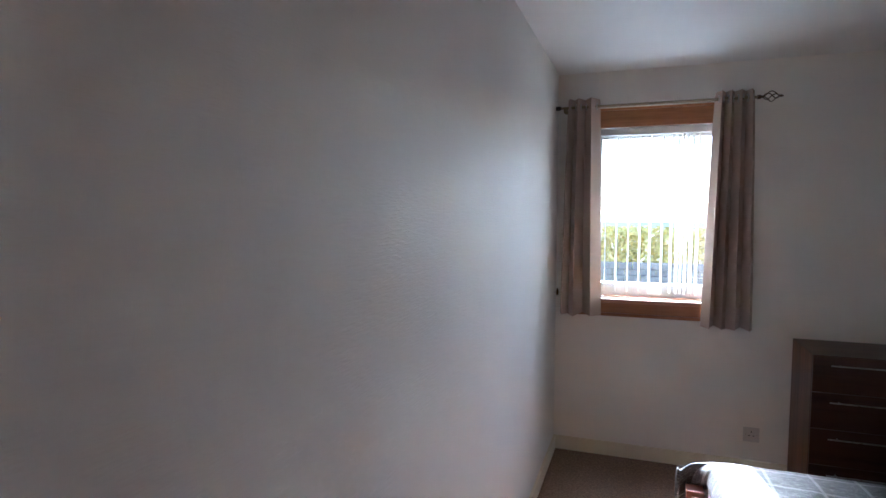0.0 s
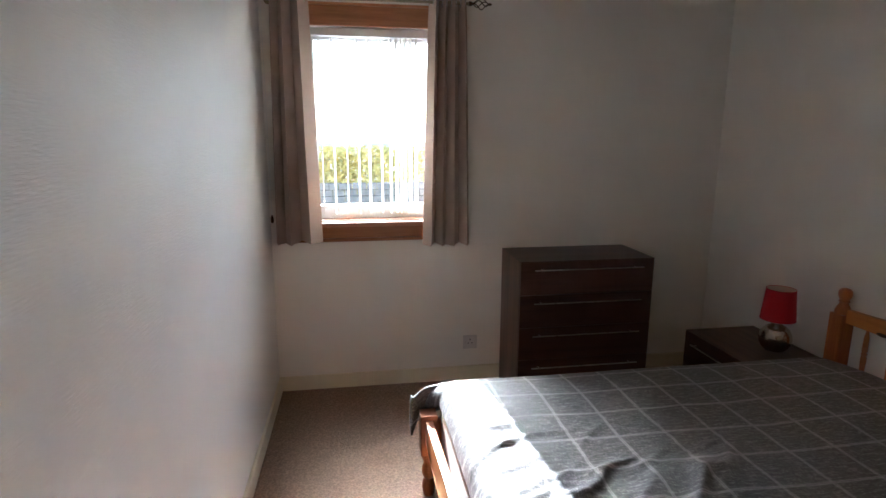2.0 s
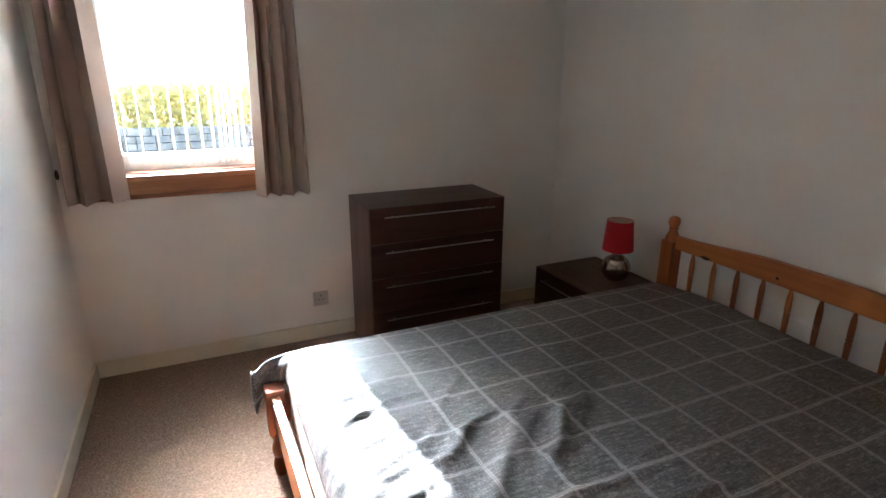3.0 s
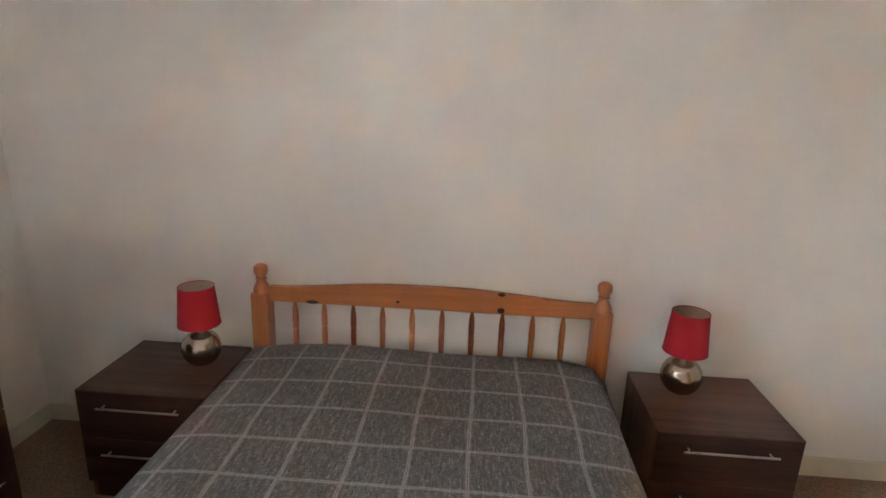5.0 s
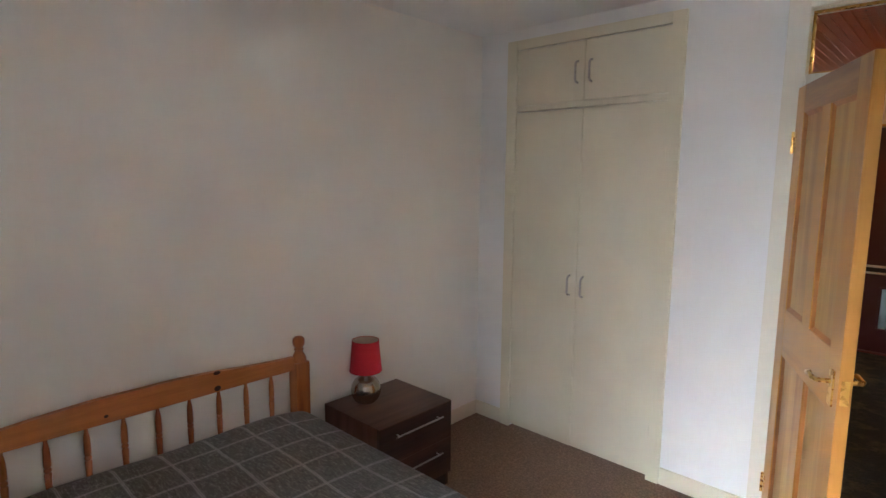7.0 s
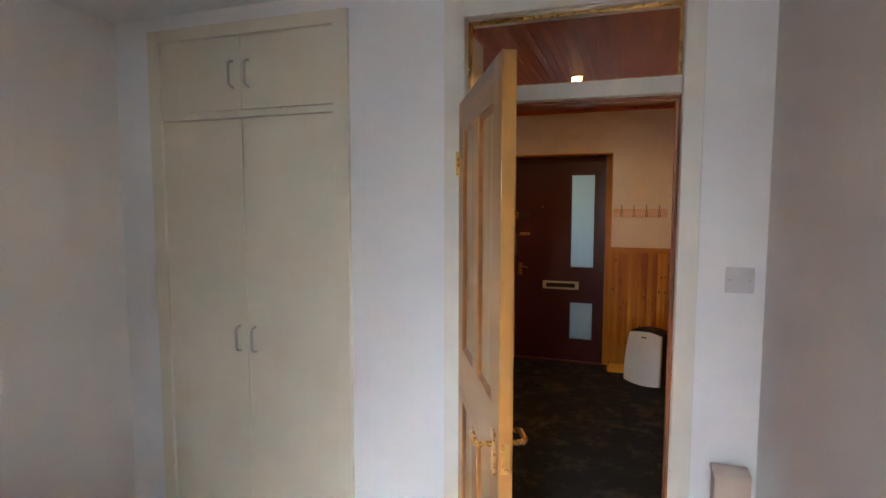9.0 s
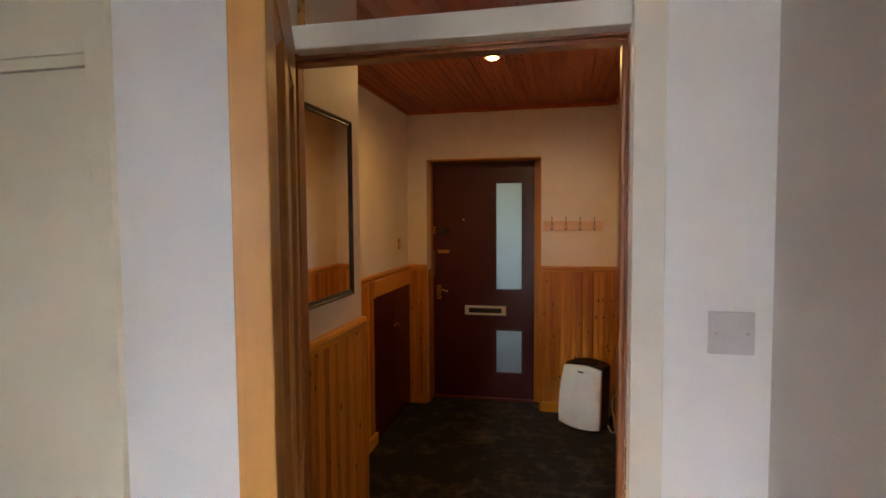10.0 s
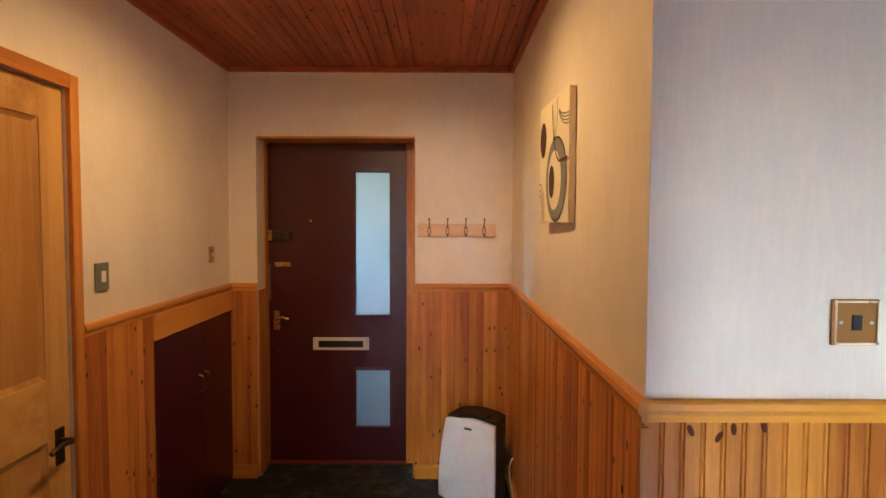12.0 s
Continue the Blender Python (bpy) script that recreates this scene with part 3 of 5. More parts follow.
def pipe_box():
    t = thing("pipe_boxing", "low beige boxed-in pipe casing in the corner", "pipe box", (0.068, 0.0, 0.0))
    m = paint("beige_boxing_paint", (196, 180, 164), 0.5, 60, 0.15, 0.001, 0.05, 3)
    block("casing", -0.05, 0.062, 0.017, 0.10, 0.0, 0.69, m, t, bevel=0.004)
    block("cap", -0.051, 0.066, 0.016, 0.104, 0.6905, 0.705, m, t, bevel=0.003)


pipe_box()

# ---- window ----


def window():
    t = setting(new("window_1"), "white framed window with pine sill and trim", "window")
    # timber casing on the room side
    for n, b, m in (("head_board", (WX0 - 0.09, WX1 + 0.09, D - 0.022, D, 2.118, 2.222), M_SILL), ("head_moulding", (WX0 - 0.1, WX1 + 0.1, D - 0.032, D, 2.222, 2.236), M_SILL),
                    ("side_board", (WX0 - 0.09, WX0, D - 0.022, D, WZ0, 2.118), M_RAIL_Z), ("side_board", (WX1, WX1 + 0.09, D - 0.022, D, WZ0, 2.118), M_RAIL_Z),
                    ("sill", (WX0 - 0.12, WX1 + 0.12, D - 0.05, D, 1.012, 1.04), M_SILL), ("sill", (WX0 + 0.002, WX1 - 0.002, D, D + 0.1, 1.0355, 1.045), M_SILL),
                    ("apron", (WX0 - 0.12, WX1 + 0.12, D - 0.03, D, 0.945, 1.012), M_SILL), ("apron_moulding", (WX0 - 0.13, WX1 + 0.13, D - 0.04, D, 0.925, 0.945), M_SILL)):
        block(n, *b, m, t, bevel=0.006 if n == "sill" else 0.004)
    y0, y1 = D + 0.10, D + 0.16
    for b in ((WX0, WX0 + 0.085, y0, y1, WZ0, WZ1), (WX1 - 0.085, WX1, y0, y1, WZ0, WZ1), (WX0 + 0.085, WX1 - 0.085, y0, y1, WZ0, WZ0 + 0.09), (WX0 + 0.085, WX1 - 0.085, y0, y1, WZ1 - 0.07, WZ1)):
        block("window_frame", *b, M_UPVC, t, bevel=0.006)
    block("trickle_vent", 0.40, 0.80, y0 - 0.02, y0, 2.075, 2.1, M_UPVC, t, "white trickle vent", bevel=0.004)
    pane = block("pane", WX0 + 0.08, WX1 - 0.08, D + 0.125, D + 0.135, WZ0 + 0.085, WZ1 - 0.065, M_GLASS, t)
    pane.visible_shadow = False


window()


def vertical_blind():
    t = thing("vertical_blind", "white vertical blind, slats turned open, bead chain below", "blind", (0.615, D + 0.06, 1.06))
    block("head_rail", -0.40, 0.40, -0.02, 0.02, 1.015, 1.055, M_UPVC, t, bevel=0.004)
    m = Mat("blind_fabric", 0.8)
    m.color(lin(238, 236, 230))
    m.bump(m.noise(m.coords((1, 1, 0.2)), 300, 2), 0.2, 0.0005)
    m.let_through(0.5, (240, 238, 232))
    # hung at an even pitch, then bunched together towards one side
    places = [0.315, 0.385, 0.457, 0.526, 0.588, 0.659, 0.712, 0.747, 0.772, 0.797, 0.828, 0.862]
    n = len(places)
    slat_mesh = None
    for k in range(n):
        x = places[k] - 0.615
        if slat_mesh is None:
            bm = bmesh.new()
            cube(bm, -0.0012, 0.0012, -0.038, 0.038, 0.012, 1.012)
            ob = part("slat", bm, m.m, t)
            slat_mesh = ob.data
        else:
            ob = new("slat", slat_mesh)
            ob.parent = t
        ob.matrix_basis = pose(x, 0, 0, 0, 0, 6 + 2 * math.sin(k * 2.1))
        if k < n - 1:
            bm = bmesh.new()
            gap = places[k + 1] - places[k]
            tube(bm, [(x + gap * q / 6, -0.036, 0.02 - 0.016 * math.sin(math.pi * q / 6)) for q in range(7)], 0.0018, 6)
            part("bead_chain", bm, M_UPVC, t)
    # cord and weight at the wall
    bm = bmesh.new()
    tube(bm, [(-0.595, -0.115, 1.17), (-0.594, -0.112, 0.7), (-0.59, -0.105, 0.03)], 0.002, 6)
    tube(bm, [(-0.583, -0.115, 1.17), (-0.584, -0.112, 0.7), (-0.587, -0.105, 0.03)], 0.002, 6)
    part("pull_cord", bm, M_UPVC, t)
    bm = bmesh.new()
    lathe(bm, [(0.003, 0.03), (0.007, 0.018), (0.009, 0.0), (0.007, -0.012), (0.003, -0.016)], (-0.588, -0.105, 0.0), seg=14)
    part("cord_weight", bm, M_DARKMETAL, t, "dark wooden cord weight", smooth=True)


vertical_blind()


def curtain_fabric():
    m = Mat("taupe_curtain_fabric", 0.85)
    v = m.coords((1, 1, 0.35))
    f = m.noise(v, 260, 3)
    m.color(m.mix(m.math("MULTIPLY", m.noise(m.coords(), 5, 3), 0.3), m.ramp(f, [(0.3, lin(186, 165, 151)), (0.7, lin(192, 171, 157))]), lin(178, 158, 144)))
    m.bump(f, 0.08, 0.0003)
    m.let_through(0.06, (190, 160, 140))
    return m.m


M_CURTAIN = curtain_fabric()


def curtain(x0, x1, xb0, xb1, folds, zt, zb, seed, group, bunch=1.0):
    """Eyelet curtain: deep folds at the rod that widen to the hem."""
    t = thing("curtain", "taupe eyelet curtain drawn aside on the rod", "curtain", ((x0 + x1) / 2, D - 0.105, zb), 0, group)
    ox = (x0 + x1) / 2
    bm = bmesh.new()
    nu, nv, thick = folds * 18, 30, 0.004
    rnd = random.Random(int(seed * 10))
    share = [rnd.uniform(0.7, 1.35) for _ in range(folds)]
    deep = [rnd.uniform(0.75, 1.15) for _ in range(folds + 1)]
    ends = [sum(share[:k]) / sum(share) for k in range(folds + 1)]
    rows = []
    for j in range(nv + 1):
        v = j / nv
        z = (zt - zb) * (1 - v)
        a, b = x0 + (xb0 - x0) * v ** 0.7, x1 + (xb1 - x1) * v ** 0.7
        front, back = [], []
        for i in range(nu + 1):
            u = i / nu
            q = u ** bunch
            k = min(folds - 1, max(n for n in range(folds) if ends[n] <= q + 1e-9))
            f = (q - ends[k]) / (ends[k + 1] - ends[k])
            ph = 2 * math.pi * (k + f)
            dep = 0.054 * (deep[k] * (1 - f) + deep[k + 1] * f) * (0.85 + 0.15 * v)
            sway = 0.35 * math.sin(1.6 * v + seed + k) * v
            y = dep * math.cos(ph + sway) + 0.006 * math.sin(3 * v + 4 * u + seed) * v
            x = a + (b - a) * u - ox - 0.006 * math.sin(2 * (ph + sway))
            zz = z + (0.006 * math.sin(ph * 0.5 + seed) if j == nv else 0)
            front.append(bm.verts.new((x, y - thick / 2, zz)))
            back.append(bm.verts.new((x, y + thick / 2, zz)))
        rows.append((front, back))
    for (f0, b0), (f1, b1) in zip(rows, rows[1:]):
        for i in range(nu):
            bm.faces.new((f0[i], f1[i], f1[i + 1], f0[i + 1]))
            bm.faces.new((b0[i], b0[i + 1], b1[i + 1], b1[i]))
        bm.faces.new((f0[0], b0[0], b1[0], f1[0]))
        bm.faces.new((f0[-1], f1[-1], b1[-1], b0[-1]))
    for f, b in (rows[0], rows[-1]):
        for i in range(nu):
            bm.faces.new((f[i], f[i + 1], b[i + 1], b[i]))
    bmesh.ops.recalc_face_normals(bm, faces=bm.faces[:])
    part("cloth", bm, M_CURTAIN, t, smooth=True)
    for k in range(folds * 2):
        u = (k + 0.5) / (folds * 2)
        bm = bmesh.new()
        x = x0 + (x1 - x0) * u - ox
        pts = [(x, 0.02 * math.cos(q * math.pi / 8), 2.238 - zb + 0.02 * math.sin(q * math.pi / 8)) for q in range(17)]
        tube(bm, pts, 0.004, 6)
        part("eyelet", bm, M_STEEL, t, "metal eyelet ring", smooth=True)


curtain(0.085, 0.275, 0.05, 0.30, 3, 2.288, 0.935, 1.0, "curtains at the window", 0.66)
curtain(0.925, 1.125, 0.885, 1.16, 4, 2.282, 0.905, 5.0, "curtains at the window")


M_ROD = metal("antique_rod", (150, 138, 116), 0.45)


def curtain_rod():
    t = thing("curtain_rod", "antique brass curtain rod with twisted cage finial", "curtain rod", (0.6, D - 0.105, 2.238))
    bm = bmesh.new()
    lathe(bm, [(0.008, -0.585), (0.008, 0.54)], axis="x", seg=14)
    part("rod", bm, M_ROD, t, smooth=True)
    bm = bmesh.new()
    lathe(bm, [(0.012, 0.535), (0.012, 0.55), (0.007, 0.555), (0.007, 0.565)], axis="x", seg=14)
    part("collar", bm, M_DARKMETAL, t, smooth=True)
    bm = bmesh.new()
    for w in range(4):
        pts = []
        for k in range(15):
            q = k / 14
            r = 0.026 * math.sin(math.pi * q) ** 1.2 + 0.003
            a = w * math.pi / 2 + q * math.pi
            pts.append((0.56 + 0.085 * q, r * math.cos(a), r * math.sin(a)))
        tube(bm, pts, 0.0028, 6)
    lathe(bm, [(0.004, 0.64), (0.008, 0.65), (0.006, 0.66), (0.002, 0.665)], axis="x", seg=10)
    part("finial", bm, M_DARKMETAL, t, "dark twisted cage finial", smooth=True)
    bm = bmesh.new()
    lathe(bm, [(0.013, -0.592), (0.013, -0.565), (0.009, -0.56)], axis="x", seg=14)
    part("end_cap", bm, M_BLACK, t, smooth=True)
    for x in (-0.535, 0.515):
        bm = bmesh.new()
        tube(bm, [(x, 0, 0), (x, 0.105, 0)], 0.006, 8)
        lathe(bm, [(0.022, 0.098), (0.022, 0.105)], (x, 0, 0), "y", 14)
        part("bracket", bm, M_ROD, t, smooth=True)


curtain_rod()

# ---- bed ----


def bed():
    t = thing("bed", "honey pine double bed frame with spindle headboard", "bed", (1.75, 2.10, 0))
    ox, oy = 1.75, 2.10

    def pst(x, y, h, ball):
        bm = bmesh.new()
        w = 0.036
        top = h - 0.125 if ball else h - 0.03
        cube(bm, x - w, x + w, y - w, y + w, 0.0 if ball else 0.2, top)
        part("post", bm, M_BEDPINE, t, bevel=0.004)
        bm = bmesh.new()
        if ball:
            z = top
            lathe(bm, [(0.035, z - 0.002), (0.034, z + 0.016), (0.028, z + 0.032), (0.021, z + 0.044), (0.019, z + 0.054), (0.024, z + 0.06), (0.019, z + 0.066), (0.023, z + 0.074), (0.028, z + 0.086), (0.029, z + 0.1), (0.027, z + 0.112), (0.018, z + 0.121), (0.004, z + 0.125)], (x, y, 0), seg=24)
            part("finial", bm, M_BEDPINE, t, smooth=True)
        else:
            lathe(bm, [(0.022, 0.0), (0.026, 0.02), (0.03, 0.045), (0.024, 0.07), (0.019, 0.08), (0.027, 0.095), (0.03, 0.115), (0.027, 0.135), (0.02, 0.15), (0.024, 0.165), (0.034, 0.185), (0.036, 0.202)], (x, y, 0), seg=24)
            part("turned_leg", bm, M_BEDPINE, t, smooth=True)

    for y in (1.391 - oy, 2.805 - oy):
        pst(2.768 - ox, y, 0.838, True)
    for y in (1.40 - oy, 2.765 - oy):
        pst(0.772 - ox, y, 0.415, False)

    def arched(x, y0, y1, zb, ze, zm, th):
        bm = bmesh.new()
        n = 24
        up = []
        for k in range(n + 1):
            q = k / n
            c = max(0.0, min(1.0, (0.5 - abs(q - 0.5)) / 0.42))
            up.append((y0 + (y1 - y0) * q, ze + (zm - ze) * (c * c * (3 - 2 * c))))
        prism(bm, [(y0, zb)] + up + [(y1, zb)], x - th / 2, x + th / 2, "x")
        return bm

    part("head_rail", arched(2.768 - ox, 1.426 - oy, 2.770 - oy, 0.678, 0.742, 0.776, 0.026), M_BEDPINE_H, t, "pine rail with dark knots")
    block("lower_rail", 2.756 - ox, 2.78 - ox, 1.426 - oy, 2.770 - oy, 0.32, 0.41, M_BEDPINE_H, t, bevel=0.003)
    part("foot_rail", arched(0.772 - ox, 1.436 - oy, 2.729 - oy, 0.255, 0.365, 0.405, 0.03), M_BEDPINE_H, t, bevel=0.003)
    spindle = None
    for k in range(10):
        y = 2.664 - 0.1246 * k - oy
        if spindle is None:
            bm = bmesh.new()
            lathe(bm, [(0.010, 0.4), (0.011, 0.50), (0.0125, 0.548), (0.009, 0.553), (0.0125, 0.558), (0.0125, 0.566), (0.009, 0.571), (0.0125, 0.577), (0.012, 0.61), (0.011, 0.64), (0.007, 0.665), (0.0065, 0.68)], seg=14)
            spindle = part("spindle", bm, M_BEDPINE, t, smooth=True)
            spindle.location = (2.768 - ox, y, 0)
        else:
            s = new("spindle", spindle.data)
            s.parent = t
            s.location = (2.768 - ox, y, 0)
    for y in (1.40, 2.77):
        block("side_rail", 0.808 - ox, 2.732 - ox, y - 0.014 - oy, y + 0.014 - oy, 0.23, 0.345, M_BEDPINE_X, t, bevel=0.003)
    for k, (y, z, r) in enumerate(((1.80, 0.775 - 0.006, 0.016), (1.80, 0.70, 0.015), (2.225, 0.712, 0.008), (2.585, 0.69, 0.016))):
        bm = bmesh.new()
        lathe(bm, [(r, 0), (r * 0.8, -0.0012), (0.0005, -0.0018)], (2.7548 - ox, y - oy, z - 0.006), "x", 14)
        for vtx in bm.verts:
            vtx.co.y = (y - oy) + (vtx.co.y - (y - oy)) * (1.7 if k == 3 else 1.0)
            vtx.co.z = (z - 0.006) + (vtx.co.z - (z - 0.006)) * (0.55 if k in (0, 3) else 0.8)
        part("knot", bm, M_KNOT, t, "dark wood knot")


M_KNOT = plain("dark_knot", (58, 30, 16), 0.5)
M_KNOT_SOFT = plain("brown_knot", (96, 48, 26), 0.9)
M_KNOT_SOFT.node_tree.nodes["Principled BSDF"].inputs["Specular IOR Level"].default_value = 0.1
bed()


def mattress():
    t = thing("mattress", "pale fabric mattress on the pine bed", "mattress", (1.76, 2.085, 0.25))
    block("body", -0.94, 0.94, -0.655, 0.655, 0.0, 0.19, plain("mattress_ticking", (214, 208, 198), 0.8), t, bevel=0.03)
    block("base", -0.94, 0.94, -0.66, 0.66, -0.02, 0.0, M_PINE_X, t, "pine slatted base")


mattress()


def plaid():
    """Grey heathered cotton with pale double-line check."""
    m = Mat("grey_plaid_cotton", 0.52)
    uv = m.n.new("ShaderNodeUVMap")
    uv.uv_map = "cloth"
    sep = m.node("ShaderNodeSeparateXYZ", Vector=uv.outputs[0])
    mp = m.node("ShaderNodeMapping", Vector=uv.outputs[0])
    mp.inputs["Scale"].default_value = (1, 0.22, 1)
    mq = m.node("ShaderNodeMapping", Vector=uv.outputs[0])
    mq.inputs["Scale"].default_value = (0.22, 1, 1)
    wa, wb = m.noise(mp.outputs[0], 230, 4, 0.75), m.noise(mq.outputs[0], 230, 4, 0.75)
    slub = m.noise(mq.outputs[0], 90, 4, 0.7)
    heather = m.math("ADD", m.math("MULTIPLY", wa, 0.35), m.math("ADD", m.math("MULTIPLY", wb, 0.35), m.math("MULTIPLY", slub, 0.35)))
    base = m.ramp(heather, [(0.42, lin(64, 63, 62)), (0.53, lin(98, 96, 93)), (0.64, lin(160, 157, 152))])

    def lines(axis):
        p = m.math("PINGPONG", m.math("ADD", axis, m.math("MULTIPLY_ADD", slub, 0.003, 0.0)), 0.0855)
        near = m.math("SUBTRACT", 1.0, m.math("MULTIPLY", m.math("ABSOLUTE", m.math("SUBTRACT", p, 0.0035)), 500.0), clamp=True)
        wide = m.math("SUBTRACT", 1.0, m.math("MULTIPLY", p, 95.0), clamp=True)
        return m.math("MAXIMUM", m.math("MULTIPLY", near, 1.0), m.math("MULTIPLY", wide, 0.42))

    k = m.math("MAXIMUM", lines(sep.outputs[0]), lines(sep.outputs[1]))
    k = m.math("MULTIPLY", k, m.math("MULTIPLY_ADD", heather, 1.35, 0.02), clamp=True)
    m.color(m.mix(k, base, lin(206, 203, 197)))
    m.bump(heather, 0.35, 0.0007)
    m.b.inputs["Specular IOR Level"].default_value = 0.5
    return m.m


def duvet():
    t = thing("duvet", "grey plaid cotton duvet spread over the bed, creased at the foot", "duvet", (1.76, 2.118, 0.457))
    bm = bmesh.new()
    uvl = bm.loops.layers.uv.new("cloth")
    nx, ny = 220, 270
    x0, x1 = 0.82, 2.742
    half, rad = 0.671, 0.055
    total = half + rad * math.pi / 2 + 0.075
    # short sharp tucks along the foot, a few long soft folds in the middle
    rnd = random.Random(21)
    creases = []
    for k in range(24):
        a = radians(rnd.gauss(20, 16))
        creases.append((rnd.uniform(0.83, 1.0), rnd.triangular(-0.66, 0.42, -0.2), math.cos(a), math.sin(a), rnd.uniform(0.10, 0.24), rnd.uniform(0.016, 0.028), rnd.uniform(0.004, 0.008)))
    for k in range(22):
        a = radians(rnd.gauss(14, 16))
        creases.append((rnd.uniform(1.0, 1.7), rnd.uniform(-0.6, 0.2), math.cos(a), math.sin(a), rnd.uniform(0.12, 0.28), rnd.uniform(0.012, 0.022), rnd.uniform(0.005, 0.009)))
    for k in range(6):
        a = radians(rnd.gauss(46, 7))
        creases.append((1.18 + 0.09 * k, rnd.uniform(-0.2, 0.0), math.cos(a), math.sin(a), rnd.uniform(0.16, 0.32), rnd.uniform(0.022, 0.036), rnd.uniform(0.011, 0.018)))
    grid, uvs = [], {}
    for i in range(nx + 1):
        u = i / nx
        s_x = u * (x1 - x0 + 0.10) - 0.10
        row = []
        for j in range(ny + 1):
            s = (j / ny * 2 - 1) * total
            a, sg = abs(s), 1 if s > 0 else -1
            if a < half:
                y, z = s, 0.0
            elif a < half + rad * math.pi / 2:
                q = (a - half) / rad
                y, z = sg * (half + rad * math.sin(q)), -rad * (1 - math.cos(q))
            else:
                low = min(1.0, max(0.0, (s_x - 1.45) / 0.35)) if sg < 0 else 0.0
                y, z = sg * (half + rad + 0.022 * low + 0.004 * math.sin(s_x * 17)), -rad - (a - half - rad * math.pi / 2) * (0.7 + 0.3 * math.sin(s_x * 9 + sg) + 1.2 * low)
            # foot end rolls down inside the foot rail
            if s_x < 0.05:
                q = (0.05 - s_x) / 0.15
                x, dz = x0 + 0.05 - 0.055 * math.sin(q * 1.5), -0.10 * (1 - math.cos(q * 1.5))
            else:
                x, dz = x0 + s_x, 0.0
            edge = max(0.0, 1 - (a / half) ** 6) if a < half else 0.0
            head = min(1.0, (x1 - x) / 0.10)
            puff = 0.022 * edge + (0.010 * noise.noise((x * 2.2, y * 2.2, 0.3)) + 0.003 * noise.noise((x * 9, y * 9, 4.0))) * (0.3 + 0.7 * edge)
            puff -= 0.025 * (1 - head) ** 2
            for cx, cy, ca, sa, half_len, wide, amp in creases:
                ex, ey = x - cx, y - cy
                al = abs(ex * ca + ey * sa) / half_len
                if al < 1:
                    d = (ey * ca - ex * sa) / wide
                    d = d + 0.5 * math.sin(4 * al + cx * 40)
                    d = d if d > 0 else -d * 1.6
                    if d < 2.5:
                        puff += amp * math.exp(-d * d) * (1 - al * al) ** 2
            p = Vector((x - 1.76, y, 0.045 + z + dz + puff))
            if s_x < 0.08 and a > half - 0.05 and sg > 0:
                k = min(1.0, (a - half + 0.05) / 0.1) * min(1.0, (0.08 - s_x) / 0.1)
                p.x -= 0.075 * k
                p.z -= 0.045 * k
                p.y += 0.015 * k
            v = bm.verts.new(p)
            uvs[v] = (x0 + s_x + 0.006 * noise.noise((x * 4.3, y * 4.3, 1.7)), s + 0.043 + 0.009 * noise.noise((x * 3.7, y * 3.7, 8.2)))
            row.append(v)
        grid.append(row)
    for i in range(nx):
        for j in range(ny):
            f = bm.faces.new((grid[i][j], grid[i + 1][j], grid[i + 1][j + 1], grid[i][j + 1]))
            f.smooth = True
            for lp in f.loops:
                lp[uvl].uv = uvs[lp.vert]
    cloth = plaid()
    ob = part("cover", bm, cloth, t)
    # corner of the cover hanging over the foot post
    bm = bmesh.new()
    uvl = bm.loops.layers.uv.new("cloth")
    rows = []
    for i in range(25):
        q = i / 24
        a = radians(20 + 170 * q)
        ca, sa = math.cos(a), math.sin(a)
        ex, ey = 0.792 + 0.092 * math.copysign(abs(ca) ** 0.55, ca), 2.745 + 0.08 * math.copysign(abs(sa) ** 0.55, sa)
        tip = math.exp(-((q - 0.68) / 0.24) ** 2)
        drop = 0.05 + 0.135 * tip ** 0.7
        col = []
        for j in range(13):
            w = j / 12
            out = 0.012 * math.sin(9 * q + 3 * w) * w
            v = bm.verts.new((ex - 1.76 + out * math.cos(a) - 0.008 * w, ey - 2.118 + out * math.sin(a), 0.03 - 0.045 * tip - drop * w + 0.004 * (1 - w) * math.sin(7 * q)))
            uvs[v] = (0.62 + 0.18 * q, 0.72 + drop * w)
            col.append(v)
        rows.append(col)
    for c0, c1 in zip(rows, rows[1:]):
        for j in range(12):
            f = bm.faces.new((c0[j], c1[j], c1[j + 1], c0[j + 1]))
            f.smooth = True
            for lp in f.loops:
                lp[uvl].uv = uvs[lp.vert]
    flap = part("corner_flap", bm, cloth, t, "folded cover corner hanging over the post")
    fs = flap.modifiers.new("thick", "SOLIDIFY")
    fs.thickness, fs.offset = 0.006, 0
    sol = ob.modifiers.new("thick", "SOLIDIFY")
    sol.thickness, sol.offset = 0.012, -1
    return t


duvet()

# ---- drawers ----


def bar_handle(parent, x0, x1, y, z, r=0.005):
    bm = bmesh.new()
    lathe(bm, [(r, x0), (r, x1)], (0, y - 0.024, z), "x", 10)
    for x in (x0 + 0.07 * (x1 - x0), x1 - 0.07 * (x1 - x0)):
        tube(bm, [(x, y, z), (x, y - 0.024, z)], r * 0.8, 8)
    return part("handle", bm, M_STEEL, parent, "brushed steel bar handle", smooth=True)


